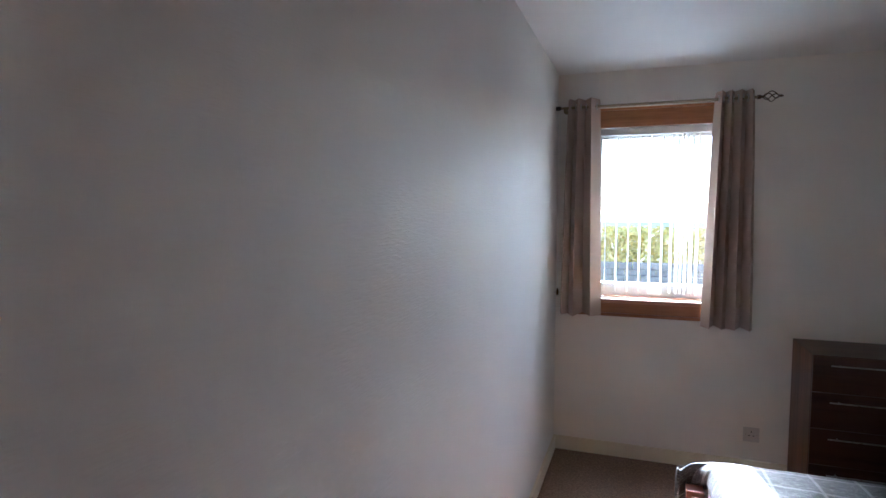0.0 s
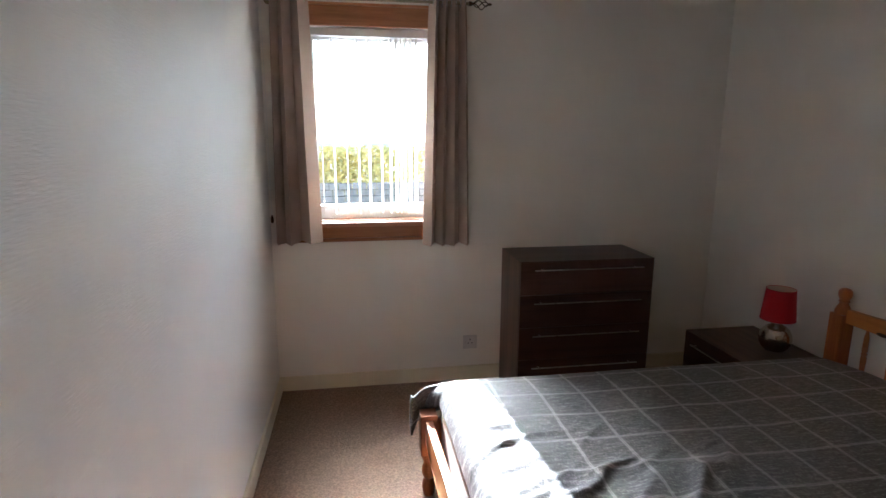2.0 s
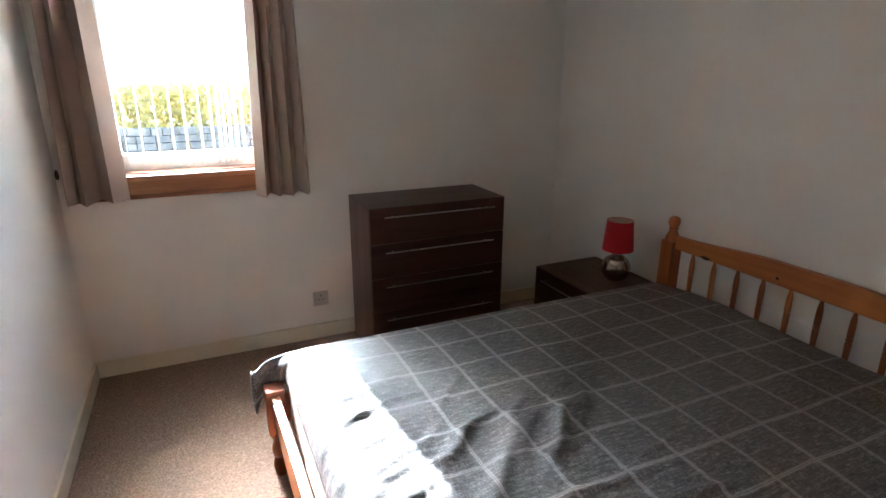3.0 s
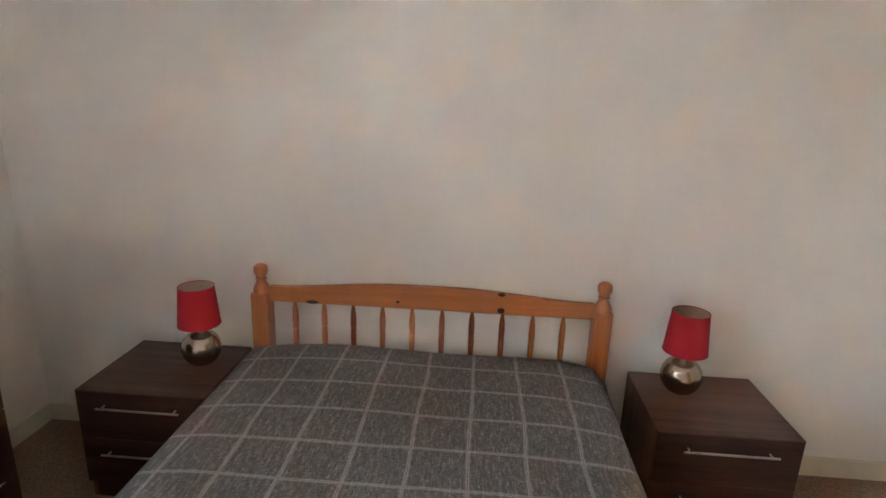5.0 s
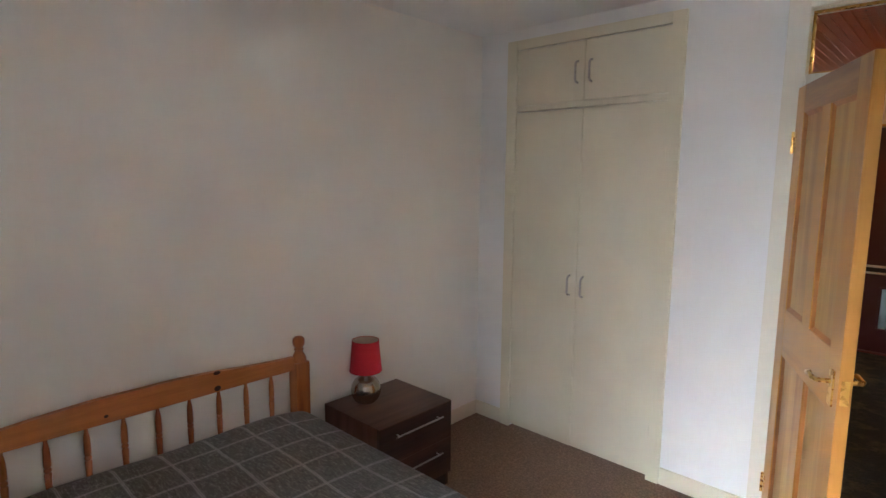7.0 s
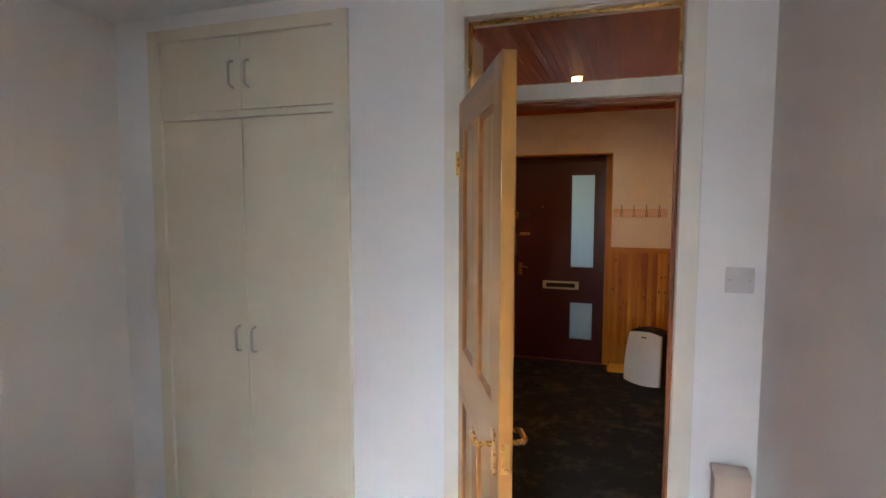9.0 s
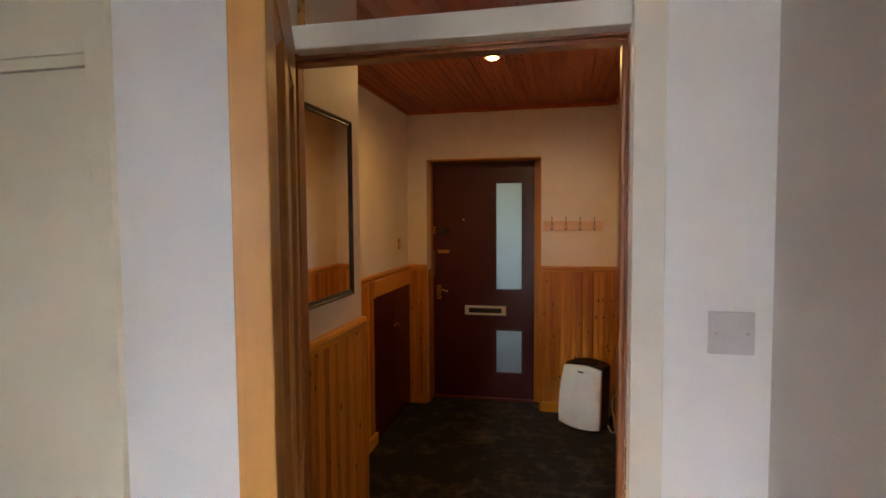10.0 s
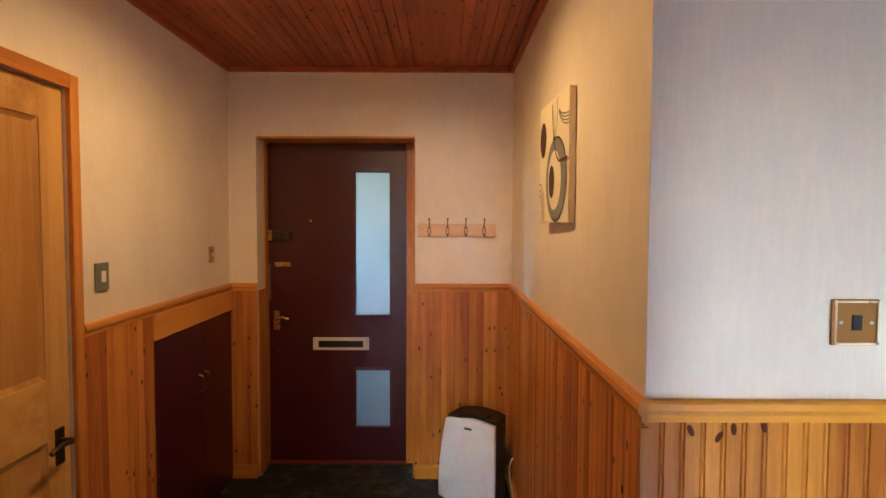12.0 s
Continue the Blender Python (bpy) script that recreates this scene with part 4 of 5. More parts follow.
def drawer_unit(name, label, cat, at, turn, w, d, h, n, top_t, hz, each, drop, group=""):
    """Carcass with n drawer fronts; the front looks to local -y, the back stands at y = 0."""
    t = thing(name, label, cat, at, turn, group)
    s = 0.018
    # sides and top take the lit tones, plinth and fronts the shaded one
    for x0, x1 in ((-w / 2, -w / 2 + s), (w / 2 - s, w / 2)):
        block("side_panel", x0, x1, -d + 0.02, 0, 0, h - top_t, M_BROWN_LIT_Z, t, bevel=0.001)
    block("top_panel", -w / 2, w / 2, -d + 0.0005, 0, h - top_t, h, M_BROWN_LIT_TOP, t, bevel=0.001)
    block("back_panel", -w / 2 + s, w / 2 - s, -0.012, -0.004, 0.04, h - top_t, M_BROWN_LIT_Z, t)
    block("plinth", -w / 2 + s, w / 2 - s, -d + 0.02, -d + 0.035, 0, 0.088, M_BROWN_SHADED_X, t)
    for k in range(n):
        b = h - top_t - 0.0005 - k * each
        f = block("drawer_front", -w / 2 + 0.001, w / 2 - 0.001, -d, -d + 0.019, b - each + 0.004, b, M_BROWN_SHADED_X, t, bevel=0.0012)
        bar_handle(f, -w / 2 + hz, w / 2 - hz, -d, b - drop, 0.0036 if n > 2 else 0.0042)
    return t


drawer_unit("chest_of_drawers", "dark walnut chest of four drawers against the window wall", "chest of drawers", (1.777, D - 0.018, 0), 0, 0.79, 0.395, 0.856, 4, 0.004, 0.075, 0.191, 0.042)
drawer_unit("bedside_cabinet", "dark walnut two-drawer bedside cabinet beside the bed", "bedside cabinet", (2.742, 1.027, 0), -90, 0.482, 0.424, 0.466, 2, 0.004, 0.085, 0.193, 0.052, "bedside cabinets")
drawer_unit("bedside_cabinet", "dark walnut two-drawer bedside cabinet near the chest", "bedside cabinet", (2.742, 3.095, 0), -90, 0.482, 0.424, 0.466, 2, 0.004, 0.085, 0.193, 0.052, "bedside cabinets")


def table_lamp(at, turn):
    t = thing("table_lamp", "brushed steel ball lamp with red drum shade, unlit", "table lamp", at, turn, "bedside lamps")
    bm = bmesh.new()
    prof = [(0.03, 0.0), (0.045, 0.002), (0.06, 0.016), (0.072, 0.038), (0.0765, 0.064), (0.072, 0.09), (0.06, 0.112), (0.044, 0.127), (0.03, 0.134), (0.026, 0.138), (0.018, 0.141)]
    lathe(bm, prof, seg=40)
    part("base", bm, M_LAMPSTEEL, t, smooth=True)
    bm = bmesh.new()
    lathe(bm, [(0.013, 0.14), (0.013, 0.165), (0.016, 0.166), (0.016, 0.215)], seg=16)
    part("stem", bm, M_STEEL, t, smooth=True)
    bm = bmesh.new()
    seg = 44
    for (r0, z0), (r1, z1), flip in (((0.081, 0.165), (0.067, 0.322), False), ((0.0795, 0.165), (0.0655, 0.322), True)):
        lo = [bm.verts.new((r0 * math.cos(2 * math.pi * k / seg), r0 * math.sin(2 * math.pi * k / seg), z0)) for k in range(seg)]
        hi = [bm.verts.new((r1 * math.cos(2 * math.pi * k / seg), r1 * math.sin(2 * math.pi * k / seg), z1)) for k in range(seg)]
        for k in range(seg):
            q = (lo[k], lo[(k + 1) % seg], hi[(k + 1) % seg], hi[k])
            f = bm.faces.new(q[::-1] if flip else q)
            f.material_index = 1 if flip else 0
    sh = part("shade", bm, M_RED, t, "deep red fabric shade, pale lining", smooth=True)
    sh.data.materials.append(M_LINING)
    for r, z in ((0.0805, 0.165), (0.0665, 0.322)):
        bm = bmesh.new()
        tube(bm, [(r * math.cos(2 * math.pi * k / 36), r * math.sin(2 * math.pi * k / 36), z) for k in range(37)], 0.0016, 6)
        part("shade_rim", bm, M_RED, sh, smooth=True)


def fabric(name, rgb, through=0.0):
    m = Mat(name, 0.8)
    f = m.noise(m.coords((1, 1, 0.3)), 350, 2)
    c = lin(*rgb)
    m.color(m.ramp(f, [(0.3, tuple(v * 0.85 for v in c[:3]) + (1,)), (0.7, c)]))
    m.bump(f, 0.2, 0.0004)
    return m.m


M_RED = fabric("red_shade_fabric", (186, 22, 36))
M_LINING = fabric("shade_lining", (214, 190, 168))
M_GOLD = fabric("gold_shade_lining", (235, 180, 60))
M_LAMPSTEEL = metal("satin_nickel", (176, 166, 152), 0.22)
table_lamp((2.616, 1.104, 0.466), 20)
table_lamp((2.59, 2.993, 0.466), 140)


def pendant():
    t = thing("pendant_lamp", "red drum pendant shade with gold lining, glow added", "pendant lamp", (1.372, 2.145, 2.06))
    seg = 48
    bm = bmesh.new()
    for r, flip in ((0.098, False), (0.0965, True)):
        lo = [bm.verts.new((r * math.cos(2 * math.pi * k / seg), r * math.sin(2 * math.pi * k / seg), 0)) for k in range(seg)]
        hi = [bm.verts.new((r * math.cos(2 * math.pi * k / seg), r * math.sin(2 * math.pi * k / seg), 0.17)) for k in range(seg)]
        for k in range(seg):
            q = (lo[k], lo[(k + 1) % seg], hi[(k + 1) % seg], hi[k])
            f = bm.faces.new(q[::-1] if flip else q)
            f.material_index = 1 if flip else 0
    sh = part("shade", bm, M_RED, t, smooth=True)
    sh.data.materials.append(M_GOLD)
    for z in (0, 0.17):
        bm = bmesh.new()
        tube(bm, [(0.0975 * math.cos(2 * math.pi * k / 40), 0.0975 * math.sin(2 * math.pi * k / 40), z) for k in range(41)], 0.0018, 6)
        part("shade_rim", bm, M_RED, sh, smooth=True)
    bm = bmesh.new()
    tube(bm, [(0, 0, 0.16), (0, 0, 0.40)], 0.003, 8)
    part("cord", bm, M_WHITE, t)
    bm = bmesh.new()
    lathe(bm, [(0.018, 0.11), (0.018, 0.165), (0.008, 0.17)], seg=16)
    for a in range(3):
        tube(bm, [(0, 0, 0.15), (0.096 * math.cos(a * 2.094), 0.096 * math.sin(a * 2.094), 0.16)], 0.0018, 6)
    part("lamp_holder", bm, M_WHITE, t)
    bm = bmesh.new()
    lathe(bm, [(0.045, 0.41), (0.045, 0.40), (0.03, 0.385), (0.008, 0.38)], seg=20)
    part("ceiling_rose", bm, M_WHITE, t, smooth=True)
    bm = bmesh.new()
    lathe(bm, [(0.002, 0.055), (0.016, 0.062), (0.022, 0.08), (0.018, 0.098), (0.011, 0.112)], seg=16)
    # emission added here to go with the weak lining lamp
    part("bulb", bm, glow("pendant_added_glow", (255, 190, 90), 2), t, "glowing bulb", smooth=True)


pendant()

# ---- front door ----


def front_door():
    yb, yf = -3.39, -3.345
    t = thing("front_door", "closed maroon painted front door with frosted panes", "door", (1.075, yf, 0))
    ox = 1.075
    x0, x1, z0, z1 = 0.65 - ox, 1.498 - ox, 0.074, 2.045
    gx0, gx1 = 0.751 - ox, 0.962 - ox
    a0, a1, b0, b1 = 0.991, 1.871, 0.287, 0.645
    th = yb - yf
    for b in ((x0, gx0, th, 0, z0, z1), (gx1, x1, th, 0, z0, z1), (gx0, gx1, th, 0, z0, b0), (gx0, gx1, th, 0, b1, a0), (gx0, gx1, th, 0, a1, z1)):
        block("leaf", *b, M_MAROON, t)
    for lo, hi in ((a0, a1), (b0, b1)):
        m = 0.014
        for b in ((gx0 - m, gx1 + m, lo - m, lo), (gx0 - m, gx1 + m, hi, hi + m), (gx0 - m, gx0, lo, hi), (gx1, gx1 + m, lo, hi)):
            block("bead", b[0], b[1], 0.0, 0.008, b[2], b[3], M_MAROON, t, bevel=0.002)
        p = block("pane", gx0, gx1, -0.026, -0.02, lo, hi, M_FROST, t, "ribbed frosted glass pane")
        p.visible_shadow = False
    fl = block("letter_plate", 0.88 - ox, 1.226 - ox, 0.0, 0.012, 0.772, 0.850, M_WHITE, t, "white letter plate frame", bevel=0.003)
    block("letter_flap", 0.915 - ox, 1.191 - ox, 0.0121, 0.016, 0.791, 0.831, M_BLACK, fl, "black letter flap", bevel=0.001)
    for x in (0.894, 1.212):
        for z in (0.782, 0.84):
            bm = bmesh.new()
            lathe(bm, [(0.004, 0.012), (0.003, 0.014)], (x - ox, 0, z), "y", 8)
            part("screw", bm, M_STEEL, fl)
    lever(t, 1.452 - ox, (0.957, 0.0), 1, M_BRASS, 0.085, -1)
    block("rim_lock", 1.36 - ox, 1.47 - ox, 0.0, 0.035, 1.455, 1.51, M_DARKMETAL, t, "old brass rim latch", bevel=0.004)
    block("latch_keep", 1.472 - ox, 1.5 - ox, 0.0, 0.03, 1.45, 1.515, M_BRASS, t, bevel=0.003)
    bm = bmesh.new()
    lathe(bm, [(0.014, 0.035), (0.014, 0.05), (0.01, 0.052)], (1.40 - ox, 0, 1.483), "y", 14)
    part("latch_knob", bm, M_DARKMETAL, t, smooth=True)
    block("chain_slide", 1.36 - ox, 1.46 - ox, 0.0, 0.012, 1.29, 1.318, M_BRASS, t, "brass chain slide", bevel=0.002)
    bm = bmesh.new()
    lathe(bm, [(0.008, 0.0), (0.008, 0.006), (0.004, 0.008)], (1.237 - ox, 0, 1.573), "y", 14)
    part("spy_hole", bm, M_BRASS, t, smooth=True)
    bm = bmesh.new()
    lathe(bm, [(0.018, 0.0), (0.018, 0.005), (0.006, 0.007)], (1.462 - ox, 0, 0.762), "y", 16)
    part("keyhole_cover", bm, M_DARKMETAL, t, smooth=True)
    # hanging door chain
    for k in range(16):
        bm = bmesh.new()
        z = 1.30 - 0.0135 * k
        cy = 0.02
        pts = []
        for q in range(13):
            a = 2 * math.pi * q / 12
            d = 0.0055 * math.cos(a)
            pts.append((1.487 - ox + (d if k % 2 else 0), cy + (0 if k % 2 else d), z + 0.010 * math.sin(a)))
        tube(bm, pts, 0.0017, 5)
        part("chain_link", bm, M_STEEL, t)


front_door()


def front_frame():
    t = setting(new("door_2_frame"), "varnished pine frame lining the front door recess", "door frame")
    y0 = -3.41
    block("jamb", FX0, 0.648, y0, -3.335, 0, FZT, M_RAIL_Z, t, bevel=0.004)
    block("jamb", FX1 - 0.006, FX1 + 0.05, y0, -3.28, 0, FZT, M_RAIL_Z, t, bevel=0.002)
    block("soffit", FX0 + 0.001, FX1 - 0.006, y0, HYF - 0.003, FZT - 0.012, FZT + 0.02, M_RAIL_X, t, bevel=0.002)
    block("jamb_lining", FX0 - 0.01, FX0 + 0.006, -3.334, HYF - 0.006, 0, FZT - 0.013, M_RAIL_Z, t, bevel=0.002)
    block("jamb_lining", FX1 - 0.012, FX1, -3.279, HYF - 0.002, 0, 1.165, M_RAIL_Z, t, bevel=0.002)
    for b in ((0.60, 0.668, 0.0, FZT), (1.48, 1.53, 0.0, FZT), (0.668, 1.48, 2.025, FZT), (0.668, 1.48, 0.0, 0.07)):
        block("stop", b[0], b[1], -3.43, -3.392, b[2], b[3], M_RAIL_Z, t)
    block("threshold", 0.648, FX1 - 0.006, y0, -3.315, 0, 0.071, wood("red_threshold", (84, 26, 20), (122, 44, 34), "x", 0.4, 24, 0), t, "red-brown stained threshold", bevel=0.006)


front_frame()

# ---- low cupboard in the hall ----


def low_cupboard():
    t = thing("hall_cupboard", "maroon painted low double-door cupboard in the panelling", "cupboard", (HX1, -2.72, 0))
    x = -0.016
    for y0, y1, hy in ((-2.722 + 2.72, -2.285 + 2.72, 0.03), (-3.118 + 2.72, -2.726 + 2.72, -0.035)):
        d = block("door", x, -0.001, y0, y1, HF + 0.012, 1.048, M_MAROON, t, bevel=0.002)
        bm = bmesh.new()
        z = 0.75
        tube(bm, [(x, hy, z - 0.045), (x - 0.022, hy, z - 0.036), (x - 0.028, hy, z), (x - 0.022, hy, z + 0.036), (x, hy, z + 0.045)], 0.005, 8)
        part("handle", bm, M_BRASS, d, "small brass bow handle", smooth=True)


low_cupboard()

# ---- door to another room, in the east wall ----
panel_door("door_3", "closed pale pine panelled door in the hall", (HX1 + 0.03, -0.999, 0.0), -90, 0.764, 1.992, 0.04, M_PALEPINE, M_PALEPINE_H, M_DARKMETAL, 0.83, hinges=False)


def east_architrave():
    t = setting(new("door_3_frame"), "varnished pine architrave round a hall door", "door frame")
    block("architrave", HX1 - 0.018, HX1, -1.81, -1.765, 0, 2.043, M_RAIL_Z, t, bevel=0.004)
    block("architrave", HX1 - 0.018, HX1, -0.993, -0.942, 0, 2.043, M_RAIL_Z, t, bevel=0.004)
    block("architrave", HX1 - 0.018, HX1, -1.765, -0.993, 1.995, 2.043, M_RAIL_Y, t, bevel=0.004)
    block("stop", HX1 + 0.055, HX1 + 0.12, -1.767, -0.995, 0.0, 2.0, M_RAIL_Z, t)


east_architrave()


def air_vent():
    t = thing("air_vent", "small cream plastic vent high on the hall wall", "air vent", (HX1, -1.45, 2.30))
    block("frame", -0.012, 0, -0.12, 0.12, 0.0, 0.12, plain("cream_plastic", (206, 188, 150), 0.5), t, bevel=0.004)
    for k in range(5):
        block("slat", -0.016, -0.011, -0.1, 0.1, 0.016 + k * 0.02, 0.026 + k * 0.02, plain("cream_slat", (190, 172, 134), 0.5) if k == 0 else bpy.data.materials["cream_slat"], t)


air_vent()

# ---- mirror ----


def mirror():
    t = thing("wall_mirror", "dark bronze framed rectangular mirror on the hall wall", "mirror", (HXM, -0.362, 1.313))
    w, h = 0.295, 0.624
    f = 0.025
    prof = [(0, 0), (-0.024, 0), (-0.03, 0.004), (-0.029, 0.009), (-0.024, 0.012), (-0.026, 0.017), (-0.023, 0.022), (-0.014, 0.025), (0, 0.025)]
    mt = paint("dark_bronze_frame", (58, 40, 30), 0.3, 60, 0.3, 0.001, 0.3, 14)
    for y0, y1, z0, z1 in ((-w, w, 0, f), (-w, w, h - f, h), (-w, -w + f, 0, h), (w - f, w, 0, h)):
        bm = bmesh.new()
        if y1 - y0 > z1 - z0:
            inner = 1 if z0 == 0 else -1
            base = z0 if z0 == 0 else z1
            a = [bm.verts.new((x, -w + q, base + inner * q)) for x, q in prof]
            b = [bm.verts.new((x, w - q, base + inner * q)) for x, q in prof]
        else:
            inner = 1 if y0 == -w else -1
            base = y0 if y0 == -w else y1
            a = [bm.verts.new((x, base + inner * q, q)) for x, q in prof]
            b = [bm.verts.new((x, base + inner * q, h - q)) for x, q in prof]
        for i in range(len(prof) - 1):
            bm.faces.new((a[i], a[i + 1], b[i + 1], b[i]))
        bmesh.ops.recalc_face_normals(bm, faces=bm.faces[:])
        part("frame_side", bm, mt, t, smooth=True)
    mm = Mat("mirror_silver", 0.01, 1.0)
    mm.color(lin(232, 226, 212))
    block("mirror_glass", -0.021, -0.016, -w + f - 0.004, w - f + 0.004, f - 0.004, h - f + 0.004, mm.m, t, "clear silvered glass")


mirror()

# ---- canvas picture ----


def ribbon(bm, pts, width, lift):
    """Flat stroke on the picture's face along points (u, v)."""
    n = len(pts)
    left, right = [], []
    for i, (u, v) in enumerate(pts):
        a, b = pts[max(i - 1, 0)], pts[min(i + 1, n - 1)]
        d = Vector((b[0] - a[0], b[1] - a[1])).normalized()
        left.append(bm.verts.new((lift, u - d.y * width / 2, v + d.x * width / 2)))
        right.append(bm.verts.new((lift, u + d.y * width / 2, v - d.x * width / 2)))
    for i in range(n - 1):
        bm.faces.new((left[i], left[i + 1], right[i + 1], right[i]))
    bmesh.ops.recalc_face_normals(bm, faces=bm.faces[:])


def oval(cx, cy, rx, ry, a0=0, a1=360, n=40):
    return [(cx + rx * math.cos(radians(a0 + (a1 - a0) * k / n)), cy + ry * math.sin(radians(a0 + (a1 - a0) * k / n))) for k in range(n + 1)]


def disc(bm, cx, cy, rx, ry, lift):
    bm.faces.new([bm.verts.new((lift, u, v)) for u, v in oval(cx, cy, rx, ry)[:-1]])


def picture():
    t = thing("canvas_picture", "cream abstract canvas with brown and grey rings", "picture", (HX0 + 0.008, -1.835, 1.562), 2.5)
    w, h, d = 0.20, 0.42, 0.024
    cream, brown, grey, pale, dark = (paint("canvas_" + n, c, 0.7, 400, 0.3, 0.0006, 0.05, 6) for n, c in
                                      (("cream", (232, 218, 182)), ("brown", (72, 50, 36)), ("grey", (132, 130, 122)), ("pale", (240, 230, 206)), ("dark", (66, 58, 48))))
    block("canvas", 0.002, d, -w, w, 0, h, cream, t, bevel=0.004)
    # u grows to +y (north edge), v is height

    def art(mat, layer, draw, label=""):
        bm = bmesh.new()
        draw(bm, d + 0.0008 * layer)
        bmesh.ops.recalc_face_normals(bm, faces=bm.faces[:])
        if bm.faces[0].normal.x < 0:
            bmesh.ops.reverse_faces(bm, faces=bm.faces[:])
        part("painted_shape", bm, mat, t, label)

    art(brown, 1, lambda b, z: disc(b, -0.142, 0.30, 0.046, 0.064, z), "brown painted oval")
    art(dark, 1, lambda b, z: disc(b, 0.045, 0.145, 0.138, 0.142, z))
    art(grey, 2, lambda b, z: disc(b, 0.045, 0.145, 0.131, 0.135, z), "grey painted ring")
    art(cream, 3, lambda b, z: disc(b, 0.03, 0.143, 0.088, 0.1, z))
    art(brown, 4, lambda b, z: disc(b, -0.005, 0.14, 0.037, 0.056, z))
    art(brown, 5, lambda b, z: ribbon(b, oval(0.11, 0.40, 0.105, 0.2, 180, 275, 20) + [(0.18, 0.203), (0.198, 0.203)], 0.008, z))
    for k in range(4):
        art(dark, 1, lambda b, z, k=k: ribbon(b, oval(0.195, 0.385, 0.12, 0.045 + 0.011 * k, 195, 272, 14), 0.003, z))
        art(dark, 1, lambda b, z, k=k: ribbon(b, [(-0.198, 0.10 + 0.022 * k)] + oval(-0.19, 0.04, 0.035 + 0.018 * k, 0.06 + 0.022 * k, 90, -20, 14), 0.004, z) if k < 3 else ribbon(b, [(0.06, 0.415), (0.055, 0.33), (0.03, 0.29), (0.0, 0.282)], 0.005, z))


picture()

# ---- coat rack ----


def coat_rack():
    t = thing("coat_rack", "pale wooden coat rack with four wire hooks", "coat rack", (0.344, HYF, 1.483))
    block("board", -0.225, 0.225, 0.0, 0.016, 0, 0.074, wood("pale_rack_wood", (206, 160, 108), (232, 192, 142), "x", 0.45, 24, 0), t, bevel=0.004)
    for k in range(4):
        x = -0.158 + 0.1055 * k
        bm = bmesh.new()
        tube(bm, oval_loop(x, 0.02, 0.033, 0.009, 0.024), 0.0022, 6)
        tube(bm, [(x, 0.018, 0.05), (x, 0.026, 0.075), (x, 0.038, 0.095), (x, 0.05, 0.1)], 0.0028, 6)
        tube(bm, [(x, 0.018, 0.012), (x, 0.03, 0.0), (x, 0.042, 0.004), (x, 0.048, 0.016)], 0.0028, 6)
        bmesh.ops.create_icosphere(bm, subdivisions=2, radius=0.0055, matrix=Matrix.Translation((x, 0.051, 0.101)))
        part("hook", bm, M_DARKMETAL, t, "dark wire coat hook", smooth=True)
    for x in (-0.2, 0.2):
        bm = bmesh.new()
        lathe(bm, [(0.005, 0.016), (0.003, 0.018)], (x, 0, 0.037), "y", 10)
        part("screw", bm, M_BRASS, t)


def oval_loop(x, y, z, rx, rz):
    return [(x + rx * math.cos(2 * math.pi * k / 16), y, z + rz * math.sin(2 * math.pi * k / 16)) for k in range(17)]


coat_rack()

# ---- convector heater ----


def heater():
    t = thing("dehumidifier", "white and black dehumidifier on the hall carpet", "dehumidifier", (0.264, -2.883, HF), 150.0)
    # local: width along x, front at local -y
    w, h = 0.169, 0.45
    n = 16

    def shell(name, y_front, y_back, inset, z0, z1, mat, label, bulge):
        bm = bmesh.new()
        rows = []
        for j in range(13):
            v = j / 12
            z = z0 + (z1 - z0) * v
            hw = (w - inset) * (1.0 - 0.13 * v ** 2 - 0.03 * (1 - v) ** 3)
            front, back = [], []
            for i in range(n + 1):
                u = i / n * 2 - 1
                zz = z + (0.028 * (1 - u * u) * (v - 0.12)) - 0.03 * (1 - v) * (1 - u * u) * 0.4
                yb = y_front - bulge * (1 - u * u) + 0.05 * v ** 2
                front.append(bm.verts.new((hw * u, yb, zz)))
                back.append(bm.verts.new((hw * u, y_back + 0.05 * v ** 2, zz)))
            rows.append(front + back[::-1])
        m = len(rows[0])
        for a, b in zip(rows, rows[1:]):
            for i in range(m):
                bm.faces.new((a[i], a[(i + 1) % m], b[(i + 1) % m], b[i]))
        bm.faces.new(rows[0]), bm.faces.new(rows[-1])
        bmesh.ops.recalc_face_normals(bm, faces=bm.faces[:])
        return part(name, bm, mat, t, label, smooth=True)

    shell("body", -0.055, 0.085, 0.006, 0.012, h - 0.002, M_BLACK, "black plastic body", 0.012)
    shell("front_panel", -0.075, -0.056, 0.0, 0.02, h - 0.018, M_UPVC, "white curved front panel", 0.022)
    for x in (-0.12, 0.12):
        for y in (-0.03, 0.06):
            bm = bmesh.new()
            lathe(bm, [(0.014, 0.0), (0.016, 0.014)], (x, y, 0), seg=12)
            part("foot", bm, M_BLACK, t)
    block("name_bar", -0.008, 0.034, -0.0755, -0.07, 0.41, 0.419, M_BLACK, t, "small dark name plate")
    block("control_strip", -0.09, 0.09, -0.005, 0.05, h + 0.012, h + 0.02, M_BLACK, t, "black control strip", bevel=0.003)


heater()


